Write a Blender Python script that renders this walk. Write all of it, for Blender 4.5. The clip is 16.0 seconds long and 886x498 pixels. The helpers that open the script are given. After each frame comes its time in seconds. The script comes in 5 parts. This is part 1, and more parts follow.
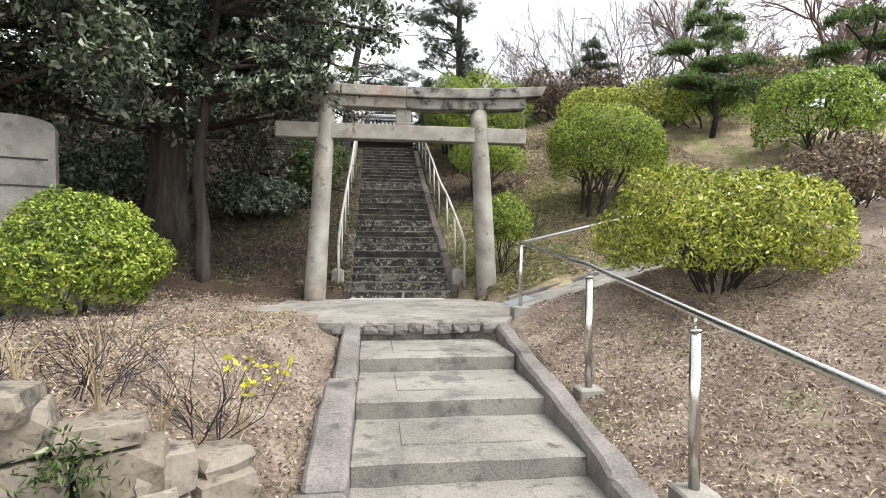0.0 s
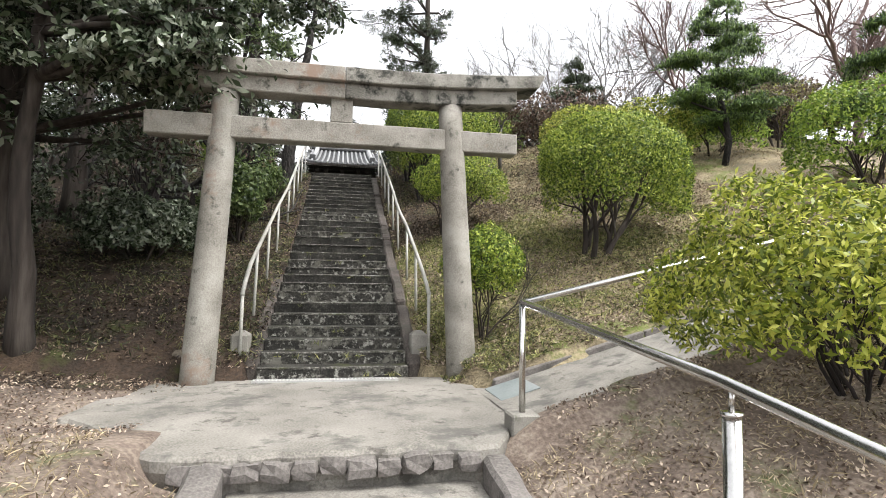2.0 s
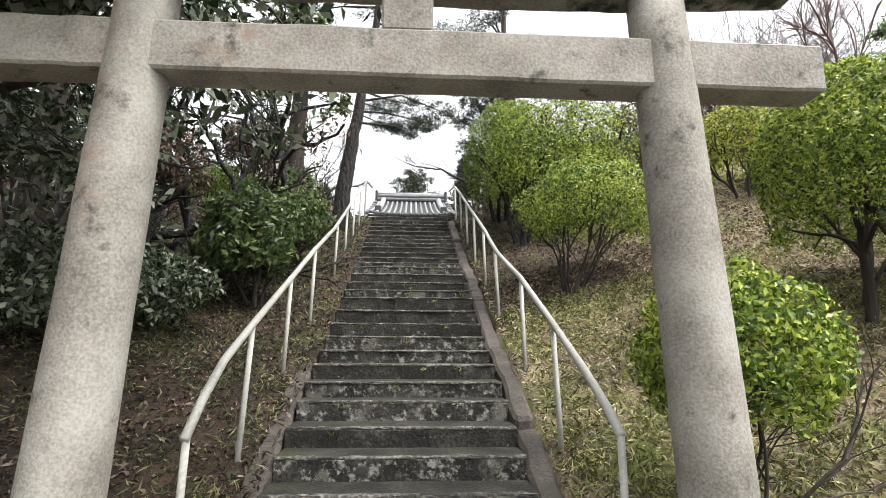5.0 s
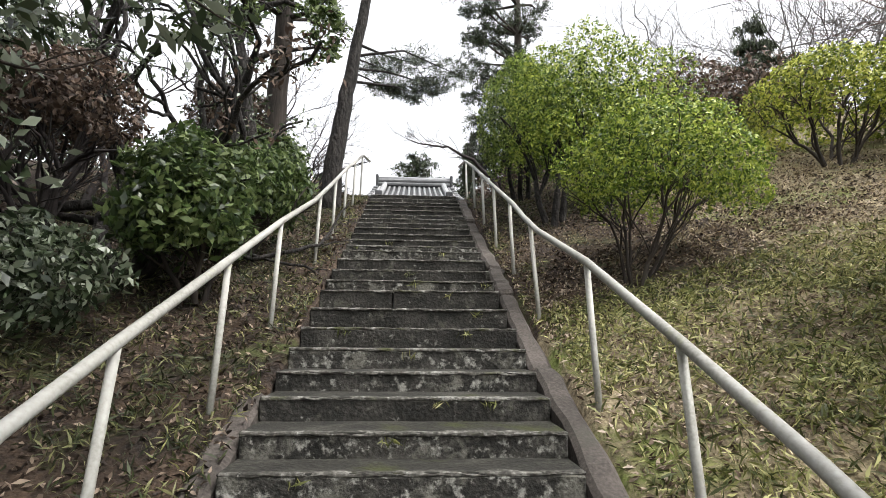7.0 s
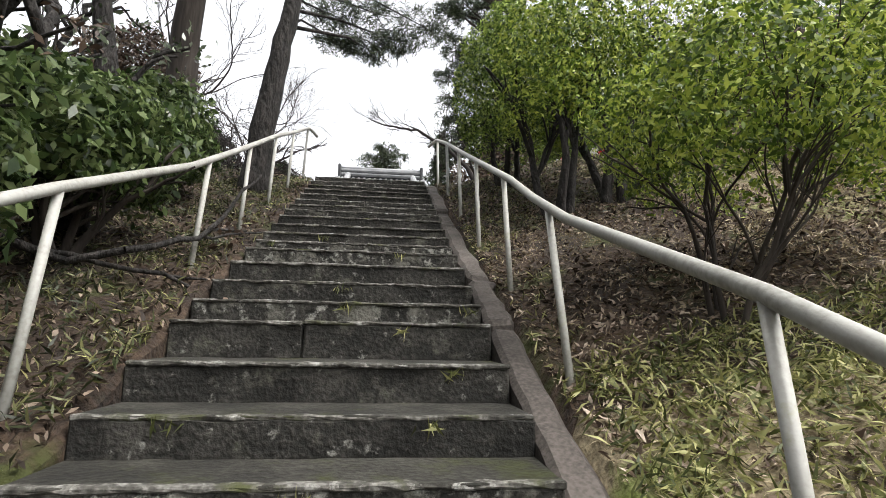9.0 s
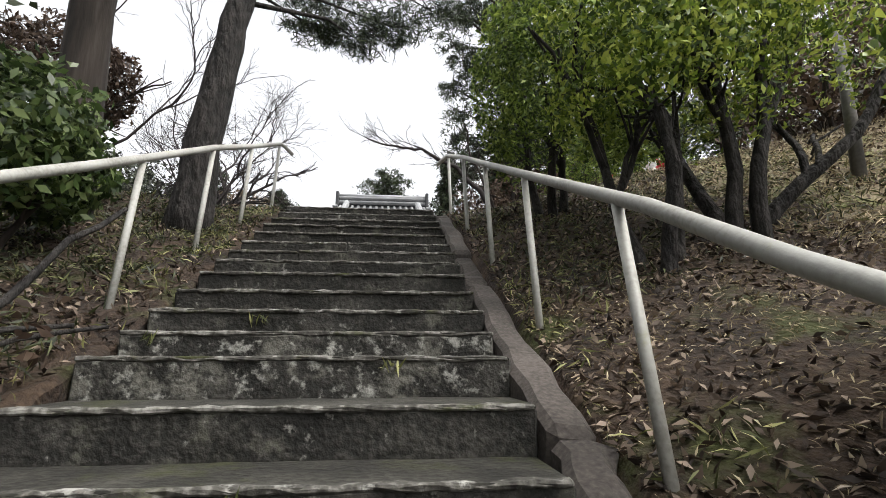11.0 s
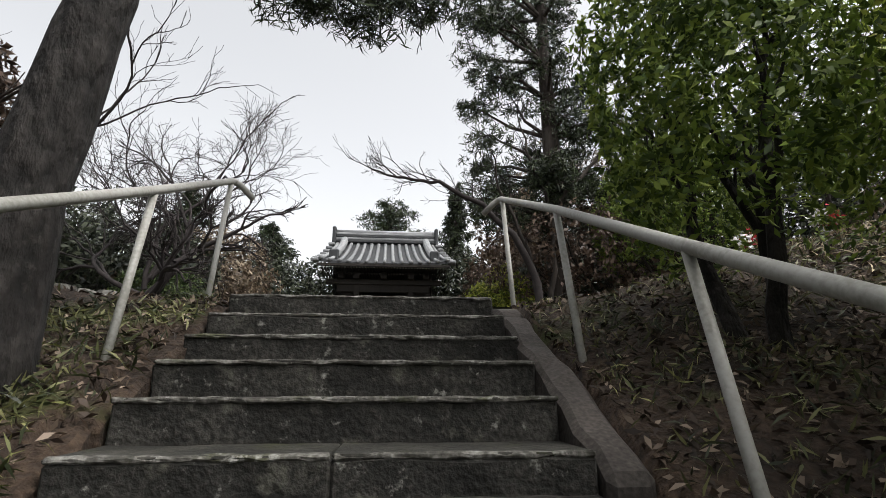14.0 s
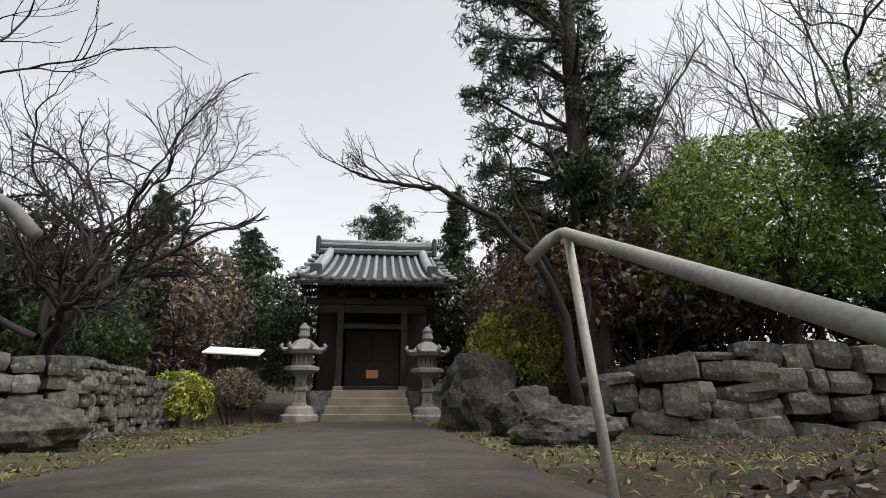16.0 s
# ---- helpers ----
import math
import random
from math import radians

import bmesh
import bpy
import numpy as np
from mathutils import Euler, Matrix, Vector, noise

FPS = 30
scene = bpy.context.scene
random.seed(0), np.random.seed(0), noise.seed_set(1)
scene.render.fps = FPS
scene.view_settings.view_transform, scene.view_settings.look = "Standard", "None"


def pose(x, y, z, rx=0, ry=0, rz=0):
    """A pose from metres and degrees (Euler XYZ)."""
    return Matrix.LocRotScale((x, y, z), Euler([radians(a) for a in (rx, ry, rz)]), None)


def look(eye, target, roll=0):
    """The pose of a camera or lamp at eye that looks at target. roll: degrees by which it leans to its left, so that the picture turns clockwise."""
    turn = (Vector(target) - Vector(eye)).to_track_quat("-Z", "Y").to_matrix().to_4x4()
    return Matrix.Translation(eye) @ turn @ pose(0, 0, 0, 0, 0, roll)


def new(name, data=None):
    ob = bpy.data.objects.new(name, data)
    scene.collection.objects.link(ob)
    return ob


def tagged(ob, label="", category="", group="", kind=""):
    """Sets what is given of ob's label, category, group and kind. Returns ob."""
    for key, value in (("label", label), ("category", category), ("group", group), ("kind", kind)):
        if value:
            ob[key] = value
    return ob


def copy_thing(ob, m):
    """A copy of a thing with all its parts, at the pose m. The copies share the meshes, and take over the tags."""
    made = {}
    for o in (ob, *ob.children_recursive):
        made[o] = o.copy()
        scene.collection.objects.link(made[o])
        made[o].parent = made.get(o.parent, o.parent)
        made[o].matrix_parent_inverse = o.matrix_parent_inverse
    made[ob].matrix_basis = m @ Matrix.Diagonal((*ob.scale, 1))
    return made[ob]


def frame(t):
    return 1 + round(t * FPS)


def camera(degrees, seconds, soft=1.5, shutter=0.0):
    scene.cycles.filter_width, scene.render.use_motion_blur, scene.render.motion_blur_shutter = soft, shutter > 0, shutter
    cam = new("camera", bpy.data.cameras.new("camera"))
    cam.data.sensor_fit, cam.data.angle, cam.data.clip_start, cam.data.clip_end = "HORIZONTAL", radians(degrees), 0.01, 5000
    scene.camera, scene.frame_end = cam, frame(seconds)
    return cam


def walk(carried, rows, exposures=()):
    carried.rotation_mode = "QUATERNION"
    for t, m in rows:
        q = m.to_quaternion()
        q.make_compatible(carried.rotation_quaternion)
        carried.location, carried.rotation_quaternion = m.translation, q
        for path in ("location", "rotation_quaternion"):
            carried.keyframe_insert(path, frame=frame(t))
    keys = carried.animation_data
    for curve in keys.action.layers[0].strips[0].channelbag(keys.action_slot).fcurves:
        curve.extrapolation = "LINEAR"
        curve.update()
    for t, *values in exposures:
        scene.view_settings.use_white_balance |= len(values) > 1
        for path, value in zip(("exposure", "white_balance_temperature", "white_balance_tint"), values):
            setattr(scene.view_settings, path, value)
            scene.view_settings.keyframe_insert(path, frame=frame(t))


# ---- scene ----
cam = camera(79.3, 16.0, soft=0.9)
PATH = [
    (0, (-0.516, -0.079, 0.927), (-0.261, 1.905, 0.925), 0.4),
    (0.5, (-0.262, 0.736, 0.827), (0.043, 2.712, 0.861), 0.4),
    (1, (-0.14, 1.543, 0.971), (0.192, 3.514, 1.045), 0.6),
    (1.5, (-0.112, 2.271, 1.101), (0.233, 4.238, 1.211), 0.6),
    (2, (0.03, 2.955, 1.139), (0.404, 4.915, 1.28), 0.8),
    (2.5, (0.07, 3.764, 1.135), (0.44, 5.718, 1.347), 0.8),
    (3, (0.158, 4.443, 1.162), (0.526, 6.39, 1.437), 0.8),
    (3.5, (0.208, 5.101, 1.306), (0.529, 7.048, 1.63), 0.5),
    (4, (0.074, 5.845, 1.276), (0.267, 7.806, 1.62), 0.3),
    (4.2, (0.073, 6.099, 1.324), (0.226, 8.061, 1.678), 0.2),
    (6.3, (-0.056, 8.274, 1.661), (0.052, 10.243, 1.992), 0.4),
    (6.5, (-0.031, 8.495, 1.684), (0.078, 10.466, 2.008), 0.4),
    (7, (0.01, 8.952, 1.704), (0.119, 10.923, 2.026), 0.5),
    (7.5, (-0.007, 9.451, 1.769), (0.116, 11.422, 2.087), 0.6),
    (8, (0.109, 9.978, 1.656), (0.311, 11.942, 1.972), 0.9),
    (8.2, (0.141, 10.227, 1.766), (0.367, 12.19, 2.076), 1.2),
    (10.3, (0.355, 12.878, 2.486), (0.55, 14.831, 2.871), 0.2),
    (10.5, (0.359, 13.095, 2.632), (0.553, 15.044, 3.033), 0.0),
    (11, (0.361, 13.525, 2.783), (0.557, 15.472, 3.195), -0.1),
    (11.5, (0.296, 14.026, 3.025), (0.486, 15.973, 3.44), -0.2),
    (12, (0.213, 14.501, 3.323), (0.392, 16.44, 3.78), -0.5),
    (12.5, (0.271, 14.997, 3.49), (0.461, 16.929, 3.971), -0.4),
    (13, (0.187, 15.409, 3.733), (0.369, 17.335, 4.24), 0.5),
    (13.5, (0.108, 15.879, 3.966), (0.279, 17.805, 4.476), -0.2),
    (14, (0.162, 16.26, 4.021), (0.358, 18.184, 4.529), -0.1),
    (14.5, (0.16, 16.76, 4.318), (0.366, 18.684, 4.824), -0.1),
    (15, (0.167, 17.432, 4.518), (0.366, 19.356, 5.024), 0.0),
    (15.5, (0.342, 17.941, 4.743), (0.543, 19.864, 5.252), -0.3),
    (16, (0.36, 18.544, 5.014), (0.563, 20.467, 5.528), 0.1),
]
EXPOSURES = [(0, 1.74), (2, 1.74), (3, 1.76), (4, 1.93), (6.5, 1.66), (8.2, 1.62), (11, 1.42), (13, 1.18), (14.5, 0.96), (16, 0.86)]
walk(cam, [(t, look(eye, target, roll)) for t, eye, target, roll in PATH], EXPOSURES)
# ---- world and light ----
world = bpy.data.worlds.new("overcast_sky")
scene.world = world
world.use_nodes = True
wn, wl = world.node_tree.nodes, world.node_tree.links
SUN_UP, SUN_TURN = radians(60), radians(125)
sky = wn.new("ShaderNodeTexSky")
sky.sky_type, sky.sun_disc = "NISHITA", False
sky.sun_elevation, sky.sun_rotation = SUN_UP, SUN_TURN
sky.air_density, sky.dust_density = 1.0, 4.0
grey = wn.new("ShaderNodeHueSaturation")
grey.inputs["Saturation"].default_value = 0.12
wl.new(sky.outputs["Color"], grey.inputs["Color"])
wl.new(grey.outputs["Color"], wn["Background"].inputs["Color"])
wn["Background"].inputs["Strength"].default_value = 0.15
sun = new("sun", bpy.data.lights.new("sun", "SUN"))
sun.data.energy, sun.data.angle, sun.data.color = 0.8, radians(25), (1.0, 0.97, 0.92)
sun.matrix_world = look((0, 0, 40), (-40 * math.cos(SUN_UP) * math.sin(SUN_TURN), -40 * math.cos(SUN_UP) * math.cos(SUN_TURN), 40 - 40 * math.sin(SUN_UP)))

# ---- materials ----


def material(name, colors, scale=4.0, rough=0.85, metal=0.0, bump=0.3, fine=40.0, spots=None, spot_scale=3.0, spot_cut=0.6, island=0.0, object_random=0.0, trans=0.0, spec=0.4, stretch=(1, 1, 1), bump_dist=0.02, spots2=None, cut2=0.6, scale2=6.0):
    """Noise in two scales between two or three colours, optional lichen spots, fine bump."""
    m = bpy.data.materials.new(name)
    m.use_nodes = True
    n, l = m.node_tree.nodes, m.node_tree.links
    b = n["Principled BSDF"]
    b.inputs["Roughness"].default_value, b.inputs["Metallic"].default_value = rough, metal
    b.inputs["Specular IOR Level"].default_value = spec
    co = n.new("ShaderNodeTexCoord")
    mp = n.new("ShaderNodeMapping")
    mp.inputs["Scale"].default_value = stretch
    l.new(co.outputs["Object"], mp.inputs["Vector"])
    t1 = n.new("ShaderNodeTexNoise")
    t1.inputs["Scale"].default_value, t1.inputs["Detail"].default_value = scale, 6.0
    l.new(mp.outputs["Vector"], t1.inputs["Vector"])
    t2 = n.new("ShaderNodeTexNoise")
    t2.inputs["Scale"].default_value, t2.inputs["Detail"].default_value = fine, 5.0
    l.new(mp.outputs["Vector"], t2.inputs["Vector"])
    mixed = n.new("ShaderNodeMath")
    mixed.operation = "MULTIPLY_ADD"
    l.new(t2.outputs["Fac"], mixed.inputs[0])
    mixed.inputs[1].default_value = 0.45
    half = n.new("ShaderNodeMath")
    half.operation = "MULTIPLY"
    half.inputs[1].default_value = 0.55
    l.new(t1.outputs["Fac"], half.inputs[0])
    l.new(half.outputs[0], mixed.inputs[2])
    fac = mixed.outputs[0]
    if island or object_random:
        src = n.new("ShaderNodeNewGeometry").outputs["Random Per Island"] if island else n.new("ShaderNodeObjectInfo").outputs["Random"]
        amount = island or object_random
        mm = n.new("ShaderNodeMath")
        mm.operation = "MULTIPLY_ADD"
        l.new(src, mm.inputs[0])
        mm.inputs[1].default_value = amount
        sub = n.new("ShaderNodeMath")
        sub.operation = "SUBTRACT"
        l.new(fac, sub.inputs[0])
        sub.inputs[1].default_value = amount / 2
        l.new(sub.outputs[0], mm.inputs[2])
        fac = mm.outputs[0]
    ramp = n.new("ShaderNodeValToRGB")
    l.new(fac, ramp.inputs["Fac"])
    el = ramp.color_ramp.elements
    span = np.linspace(0.36, 0.64, len(colors)) if not (island or object_random) else np.linspace(0.25, 0.75, len(colors))
    el[0].position, el[0].color = span[0], (*colors[0], 1)
    el[1].position, el[1].color = span[-1], (*colors[-1], 1)
    for p, c in list(zip(span, colors))[1:-1]:
        el.new(p).color = (*c, 1)
    out = ramp.outputs["Color"]
    for color, cut, sc in ((spots, spot_cut, spot_scale), (spots2, cut2, scale2)):
        if color is None:
            continue
        t3 = n.new("ShaderNodeTexNoise")
        t3.inputs["Scale"].default_value, t3.inputs["Detail"].default_value, t3.inputs["Roughness"].default_value = sc, 8.0, 0.7
        off = n.new("ShaderNodeVectorMath")
        off.operation = "ADD"
        off.inputs[1].default_value = (7.3 * sc, 3.1, 1.7)
        l.new(co.outputs["Object"], off.inputs[0])
        l.new(off.outputs[0], t3.inputs["Vector"])
        r3 = n.new("ShaderNodeValToRGB")
        r3.color_ramp.elements[0].position, r3.color_ramp.elements[1].position = cut, cut + 0.1
        l.new(t3.outputs["Fac"], r3.inputs["Fac"])
        mx = n.new("ShaderNodeMix")
        mx.data_type = "RGBA"
        l.new(r3.outputs["Color"], mx.inputs["Factor"])
        l.new(out, mx.inputs[6])
        mx.inputs[7].default_value = (*color, 1)
        out = mx.outputs[2]
    l.new(out, b.inputs["Base Color"])
    if trans:
        tr = n.new("ShaderNodeBsdfTranslucent")
        l.new(out, tr.inputs["Color"])
        ms = n.new("ShaderNodeMixShader")
        ms.inputs[0].default_value = trans
        l.new(b.outputs[0], ms.inputs[1])
        l.new(tr.outputs[0], ms.inputs[2])
        l.new(ms.outputs[0], n["Material Output"].inputs["Surface"])
    if bump:
        bp = n.new("ShaderNodeBump")
        bp.inputs["Strength"].default_value, bp.inputs["Distance"].default_value = bump, bump_dist
        l.new(fac if not (island or object_random) else mixed.outputs[0], bp.inputs["Height"])
        l.new(bp.outputs["Normal"], b.inputs["Normal"])
    return m


# Soil with the trees' shade mixed into its colour, plus green moss spots.
SHADED_SOIL = material("tree_shaded_soil", [(0.009825, 0.00638, 0.004109), (0.02807, 0.01723, 0.01056), (0.05965, 0.03828, 0.02348)], 2.2, 0.95, bump=0.9, fine=30, bump_dist=0.06, spots=(0.03509, 0.03988, 0.008804), spot_scale=1.3, spot_cut=0.54)
MOSS = material("mossy_court_soil", [(0.02057, 0.01683, 0.00748), (0.05143, 0.04675, 0.01683), (0.0935, 0.09163, 0.02992)], 2.4, 0.95, bump=0.8, fine=40, bump_dist=0.04)
# Forecourt concrete, base colour lowered to hold the shade of surrounding trees.
SHADED_CONCRETE = material("tree_shaded_concrete", [(0.01615, 0.0136, 0.0102), (0.04675, 0.03995, 0.03145), (0.08925, 0.0782, 0.06545)], 2.4, 0.55, bump=0.5, fine=34, spots=(0.0323, 0.0306, 0.0119), spot_scale=1.7, spot_cut=0.52, spots2=(0.1105, 0.102, 0.08925), cut2=0.6, scale2=6.0)
SOIL = material("leaf_litter_soil", [(0.05496, 0.04103, 0.03322), (0.1335, 0.1025, 0.08114), (0.2358, 0.1966, 0.1611)], 1.6, 0.95, bump=0.8, fine=28, bump_dist=0.05, spots=(0.07905, 0.097, 0.0294), spot_scale=0.9, spot_cut=0.58)
CONCRETE = material("worn_concrete", [(0.1054, 0.0977, 0.0854), (0.186, 0.174, 0.1531), (0.248, 0.2351, 0.2091)], 1.3, 0.9, bump=0.25, fine=60, spots=(0.10, 0.095, 0.085), spot_scale=1.7, spot_cut=0.52, spots2=(0.07, 0.064, 0.055), cut2=0.56, scale2=5.0)
CURB = material("weathered_curb", [(0.072, 0.066, 0.06), (0.132, 0.12, 0.111), (0.198, 0.18, 0.168)], 2.5, 0.92, bump=0.4, fine=50, spots=(0.06, 0.055, 0.05), spot_scale=2.6, spot_cut=0.57)
GRANITE = material("torii_granite", [(0.13, 0.12, 0.102), (0.225, 0.21, 0.183), (0.31, 0.297, 0.265)], 3.2, 0.85, bump=0.35, fine=70, spots=(0.06, 0.058, 0.047), spot_scale=4.6, spot_cut=0.575, spots2=(0.21, 0.15, 0.115), cut2=0.55, scale2=1.3)
LICHEN = material("lichened_granite", [(0.065, 0.0618, 0.052), (0.195, 0.1852, 0.1625), (0.2925, 0.2795, 0.2535)], 3.2, 0.9, bump=0.3, fine=80, spots=(0.018, 0.02, 0.016), spot_scale=3.4, spot_cut=0.51)
STEPSTONE = material("dark_step_stone", [(0.007286, 0.006831, 0.005465), (0.01912, 0.01776, 0.01503), (0.05465, 0.051, 0.04372)], 3.5, 0.92, bump=0.8, fine=38, spots=(0.2732, 0.2686, 0.2414), spot_scale=13.0, spot_cut=0.53, bump_dist=0.04, spots2=(0.1184, 0.1138, 0.09563), cut2=0.52, scale2=4.5)
STEPDARK = material("sooty_step_stone", [(0.0072, 0.00675, 0.0054), (0.0189, 0.01756, 0.01486), (0.054, 0.0504, 0.0432)], 3.5, 0.92, bump=0.8, fine=38, spots=(0.234, 0.2296, 0.207), spot_scale=13.0, spot_cut=0.6, bump_dist=0.04, spots2=(0.0765, 0.0738, 0.0594), cut2=0.555, scale2=4.5)
MOSSTREAD = material("mossy_worn_tread", [(0.0072, 0.00684, 0.00504), (0.02016, 0.01872, 0.0144), (0.0504, 0.04752, 0.03888)], 4.0, 0.95, bump=0.7, fine=36, spots=(0.0324, 0.036, 0.00864), spot_scale=1.8, spot_cut=0.55, bump_dist=0.03)
BANK = material("olive_bank_soil", [(0.06, 0.048, 0.03), (0.1575, 0.1275, 0.078), (0.3, 0.2475, 0.1575)], 1.8, 0.95, bump=0.9, fine=30, bump_dist=0.05, spots=(0.105, 0.1275, 0.03), spot_scale=1.1, spot_cut=0.52)
TREAD = material("pale_tread_edge", [(0.02, 0.0185, 0.015), (0.07, 0.066, 0.057), (0.22, 0.212, 0.192)], 5.0, 0.92, bump=0.6, fine=40, spots=(0.05, 0.054, 0.02), spot_scale=2.2, spot_cut=0.56, spots2=(0.32, 0.315, 0.29), cut2=0.57, scale2=12.0)
PINKSTONE = material("reddish_curb_stone", [(0.024, 0.0204, 0.0174), (0.054, 0.0456, 0.0396), (0.102, 0.08696, 0.0768)], 2.0, 0.9, bump=0.4, fine=50, spots=(0.048, 0.045, 0.036), spot_scale=2.4, spot_cut=0.58)
PALESTONE = material("pale_granite", [(0.136, 0.128, 0.112), (0.224, 0.212, 0.188), (0.304, 0.292, 0.264)], 3.0, 0.88, bump=0.3, fine=90, spots=(0.12, 0.12, 0.095), spot_scale=3.5, spot_cut=0.6)
WALLSTONE = material("dry_wall_stone", [(0.0207, 0.01915, 0.01656), (0.07245, 0.06831, 0.06003), (0.1966, 0.1884, 0.1718)], 4.0, 0.92, bump=0.8, fine=24, spots=(0.2691, 0.2639, 0.2432), spot_scale=7.0, spot_cut=0.57, object_random=0.2, spots2=(0.03105, 0.03519, 0.01656), cut2=0.55, scale2=3.0)
TANSTONE = material("tan_retaining_stone", [(0.1, 0.0825, 0.0625), (0.18, 0.155, 0.1225), (0.24, 0.22, 0.185)], 2.6, 0.92, bump=0.6, fine=30, spots=(0.05, 0.048, 0.04), spot_scale=6.0, spot_cut=0.52, object_random=0.25)
ROCK = material("mossy_rock", [(0.0144, 0.0136, 0.0112), (0.036, 0.0344, 0.0304), (0.104, 0.1016, 0.0944)], 2.2, 0.92, bump=0.8, fine=20, spots=(0.048, 0.06, 0.016), spot_scale=1.6, spot_cut=0.56, bump_dist=0.05)
STEEL = material("polished_steel", [(0.55, 0.54, 0.52), (0.68, 0.67, 0.65)], 1.2, 0.22, 1.0, bump=0.05)
GALV = material("painted_galvanised_pipe", [(0.2232, 0.217, 0.1922), (0.3224, 0.3162, 0.2883), (0.372, 0.3658, 0.341)], 3.0, 0.55, bump=0.15, fine=50, spots=(0.27, 0.28, 0.17), spot_scale=2.5, spot_cut=0.6)
PIPE_GREY = material("grey_galvanised_pipe", [(0.3, 0.3, 0.29), (0.44, 0.44, 0.425)], 3.0, 0.5, bump=0.15, fine=50, spots=(0.2, 0.2, 0.18), spot_scale=6.0, spot_cut=0.62)
TIMBER = material("dark_weathered_timber", [(0.01073, 0.008325, 0.0063), (0.02438, 0.0195, 0.0156)], 3.0, 0.8, bump=0.3, fine=40, stretch=(0.75, 0.75, 0.1125))
TILE = material("grey_roof_tile", [(0.1348, 0.1391, 0.1432), (0.2274, 0.2316, 0.2358), (0.3201, 0.3243, 0.3285)], 3.0, 0.5, bump=0.2, fine=50, object_random=0.2)
TILE_DARK = material("dark_roof_tile", [(0.02205, 0.02303, 0.0245), (0.049, 0.05047, 0.05292)], 3.0, 0.55, bump=0.2, fine=50)
TANSLAB = material("tan_sandstone_step", [(0.132, 0.111, 0.081), (0.198, 0.171, 0.129), (0.24, 0.216, 0.171)], 2.0, 0.9, bump=0.3, fine=50)
WHITEPAINT = material("white_painted_board", [(0.62, 0.62, 0.6), (0.78, 0.78, 0.76)], 2.0, 0.6, bump=0.1)
PAPER = material("orange_paper", [(0.5, 0.2, 0.08), (0.6, 0.27, 0.12)], 5.0, 0.8, bump=0.0)
COVERMETAL = material("dull_cover_plate", [(0.13, 0.15, 0.15), (0.2, 0.22, 0.22)], 3.0, 0.6, 0.0, bump=0.1)
INK = material("dark_carving", [(0.03, 0.03, 0.03), (0.06, 0.06, 0.055)], 5.0, 0.9, bump=0.0)
BARK = material("cedar_bark", [(0.01183, 0.008905, 0.007215), (0.03172, 0.0245, 0.01989), (0.06338, 0.05285, 0.0444)], 5.0, 0.95, bump=0.9, fine=25, stretch=(0.65, 0.65, 0.078), bump_dist=0.05)
PINEBARK = material("pine_bark", [(0.006, 0.0051, 0.0045), (0.0165, 0.0141, 0.0126), (0.036, 0.0315, 0.0285)], 15.0, 0.95, bump=1.0, fine=25, stretch=(0.75, 0.75, 0.3), bump_dist=0.12, spots=(0.0375, 0.03375, 0.03), spot_scale=14.0, spot_cut=0.56)
TWIG = material("dark_purple_brown_twig", [(0.016, 0.0125, 0.012), (0.036, 0.029, 0.028)], 6.0, 0.9, bump=0.3)
PINKTWIG = material("reddish_twig", [(0.124, 0.0806, 0.0744), (0.2108, 0.155, 0.1457)], 6.0, 0.9, bump=0.0)
PALETWIG = material("pale_grey_twig", [(0.08, 0.075, 0.07), (0.14, 0.1325, 0.125)], 6.0, 0.9, bump=0.0)


def leafmat(name, dark, mid, light, trans=0.3, rough=0.5):
    return material(name, [dark, mid, light], 0.8, rough, bump=0.0, fine=3, island=0.75, trans=trans, spec=0.35)


LEAF_LIME = leafmat("yellow_green_azalea_leaf", (0.07, 0.1, 0.012), (0.25, 0.3, 0.032), (0.52, 0.53, 0.11), 0.35, 0.42)
LEAF_FRESH = leafmat("fresh_green_leaf", (0.045, 0.08, 0.012), (0.17, 0.25, 0.03), (0.42, 0.48, 0.09), 0.35, 0.42)
LEAF_BRIGHT = leafmat("bright_green_leaf", (0.065, 0.12, 0.018), (0.19, 0.29, 0.04), (0.34, 0.44, 0.075), 0.35, 0.45)
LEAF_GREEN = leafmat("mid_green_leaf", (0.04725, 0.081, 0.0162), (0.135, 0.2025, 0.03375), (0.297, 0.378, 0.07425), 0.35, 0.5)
# The palest tone paints sky glints onto some leaves, besides the real gloss.
LEAF_DARK = leafmat("dark_glossy_leaf_pale_glints", (0.024, 0.036, 0.018), (0.066, 0.088, 0.046), (0.25, 0.28, 0.21), 0.2, 0.26)
# Evergreen leaf again, with the thickets' inner shade put into the colour.
LEAF_SHADE = leafmat("evergreen_leaf_shade_in_colour", (0.008, 0.012, 0.007), (0.024, 0.031, 0.017), (0.06, 0.07, 0.04), 0.15, 0.5)
LEAF_CAM = leafmat("camellia_leaf", (0.0255, 0.0435, 0.015), (0.0675, 0.105, 0.03), (0.165, 0.21, 0.0825), 0.38, 0.3)
NEEDLE = leafmat("pine_needle", (0.014, 0.02, 0.01), (0.028, 0.04, 0.018), (0.06, 0.08, 0.035), 0.15)
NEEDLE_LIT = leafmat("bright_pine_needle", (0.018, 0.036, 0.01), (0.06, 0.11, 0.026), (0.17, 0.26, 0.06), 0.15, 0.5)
LEAF_BROWN = leafmat("brown_winter_leaf", (0.07, 0.05, 0.033), (0.15, 0.11, 0.075), (0.24, 0.19, 0.13), 0.2)
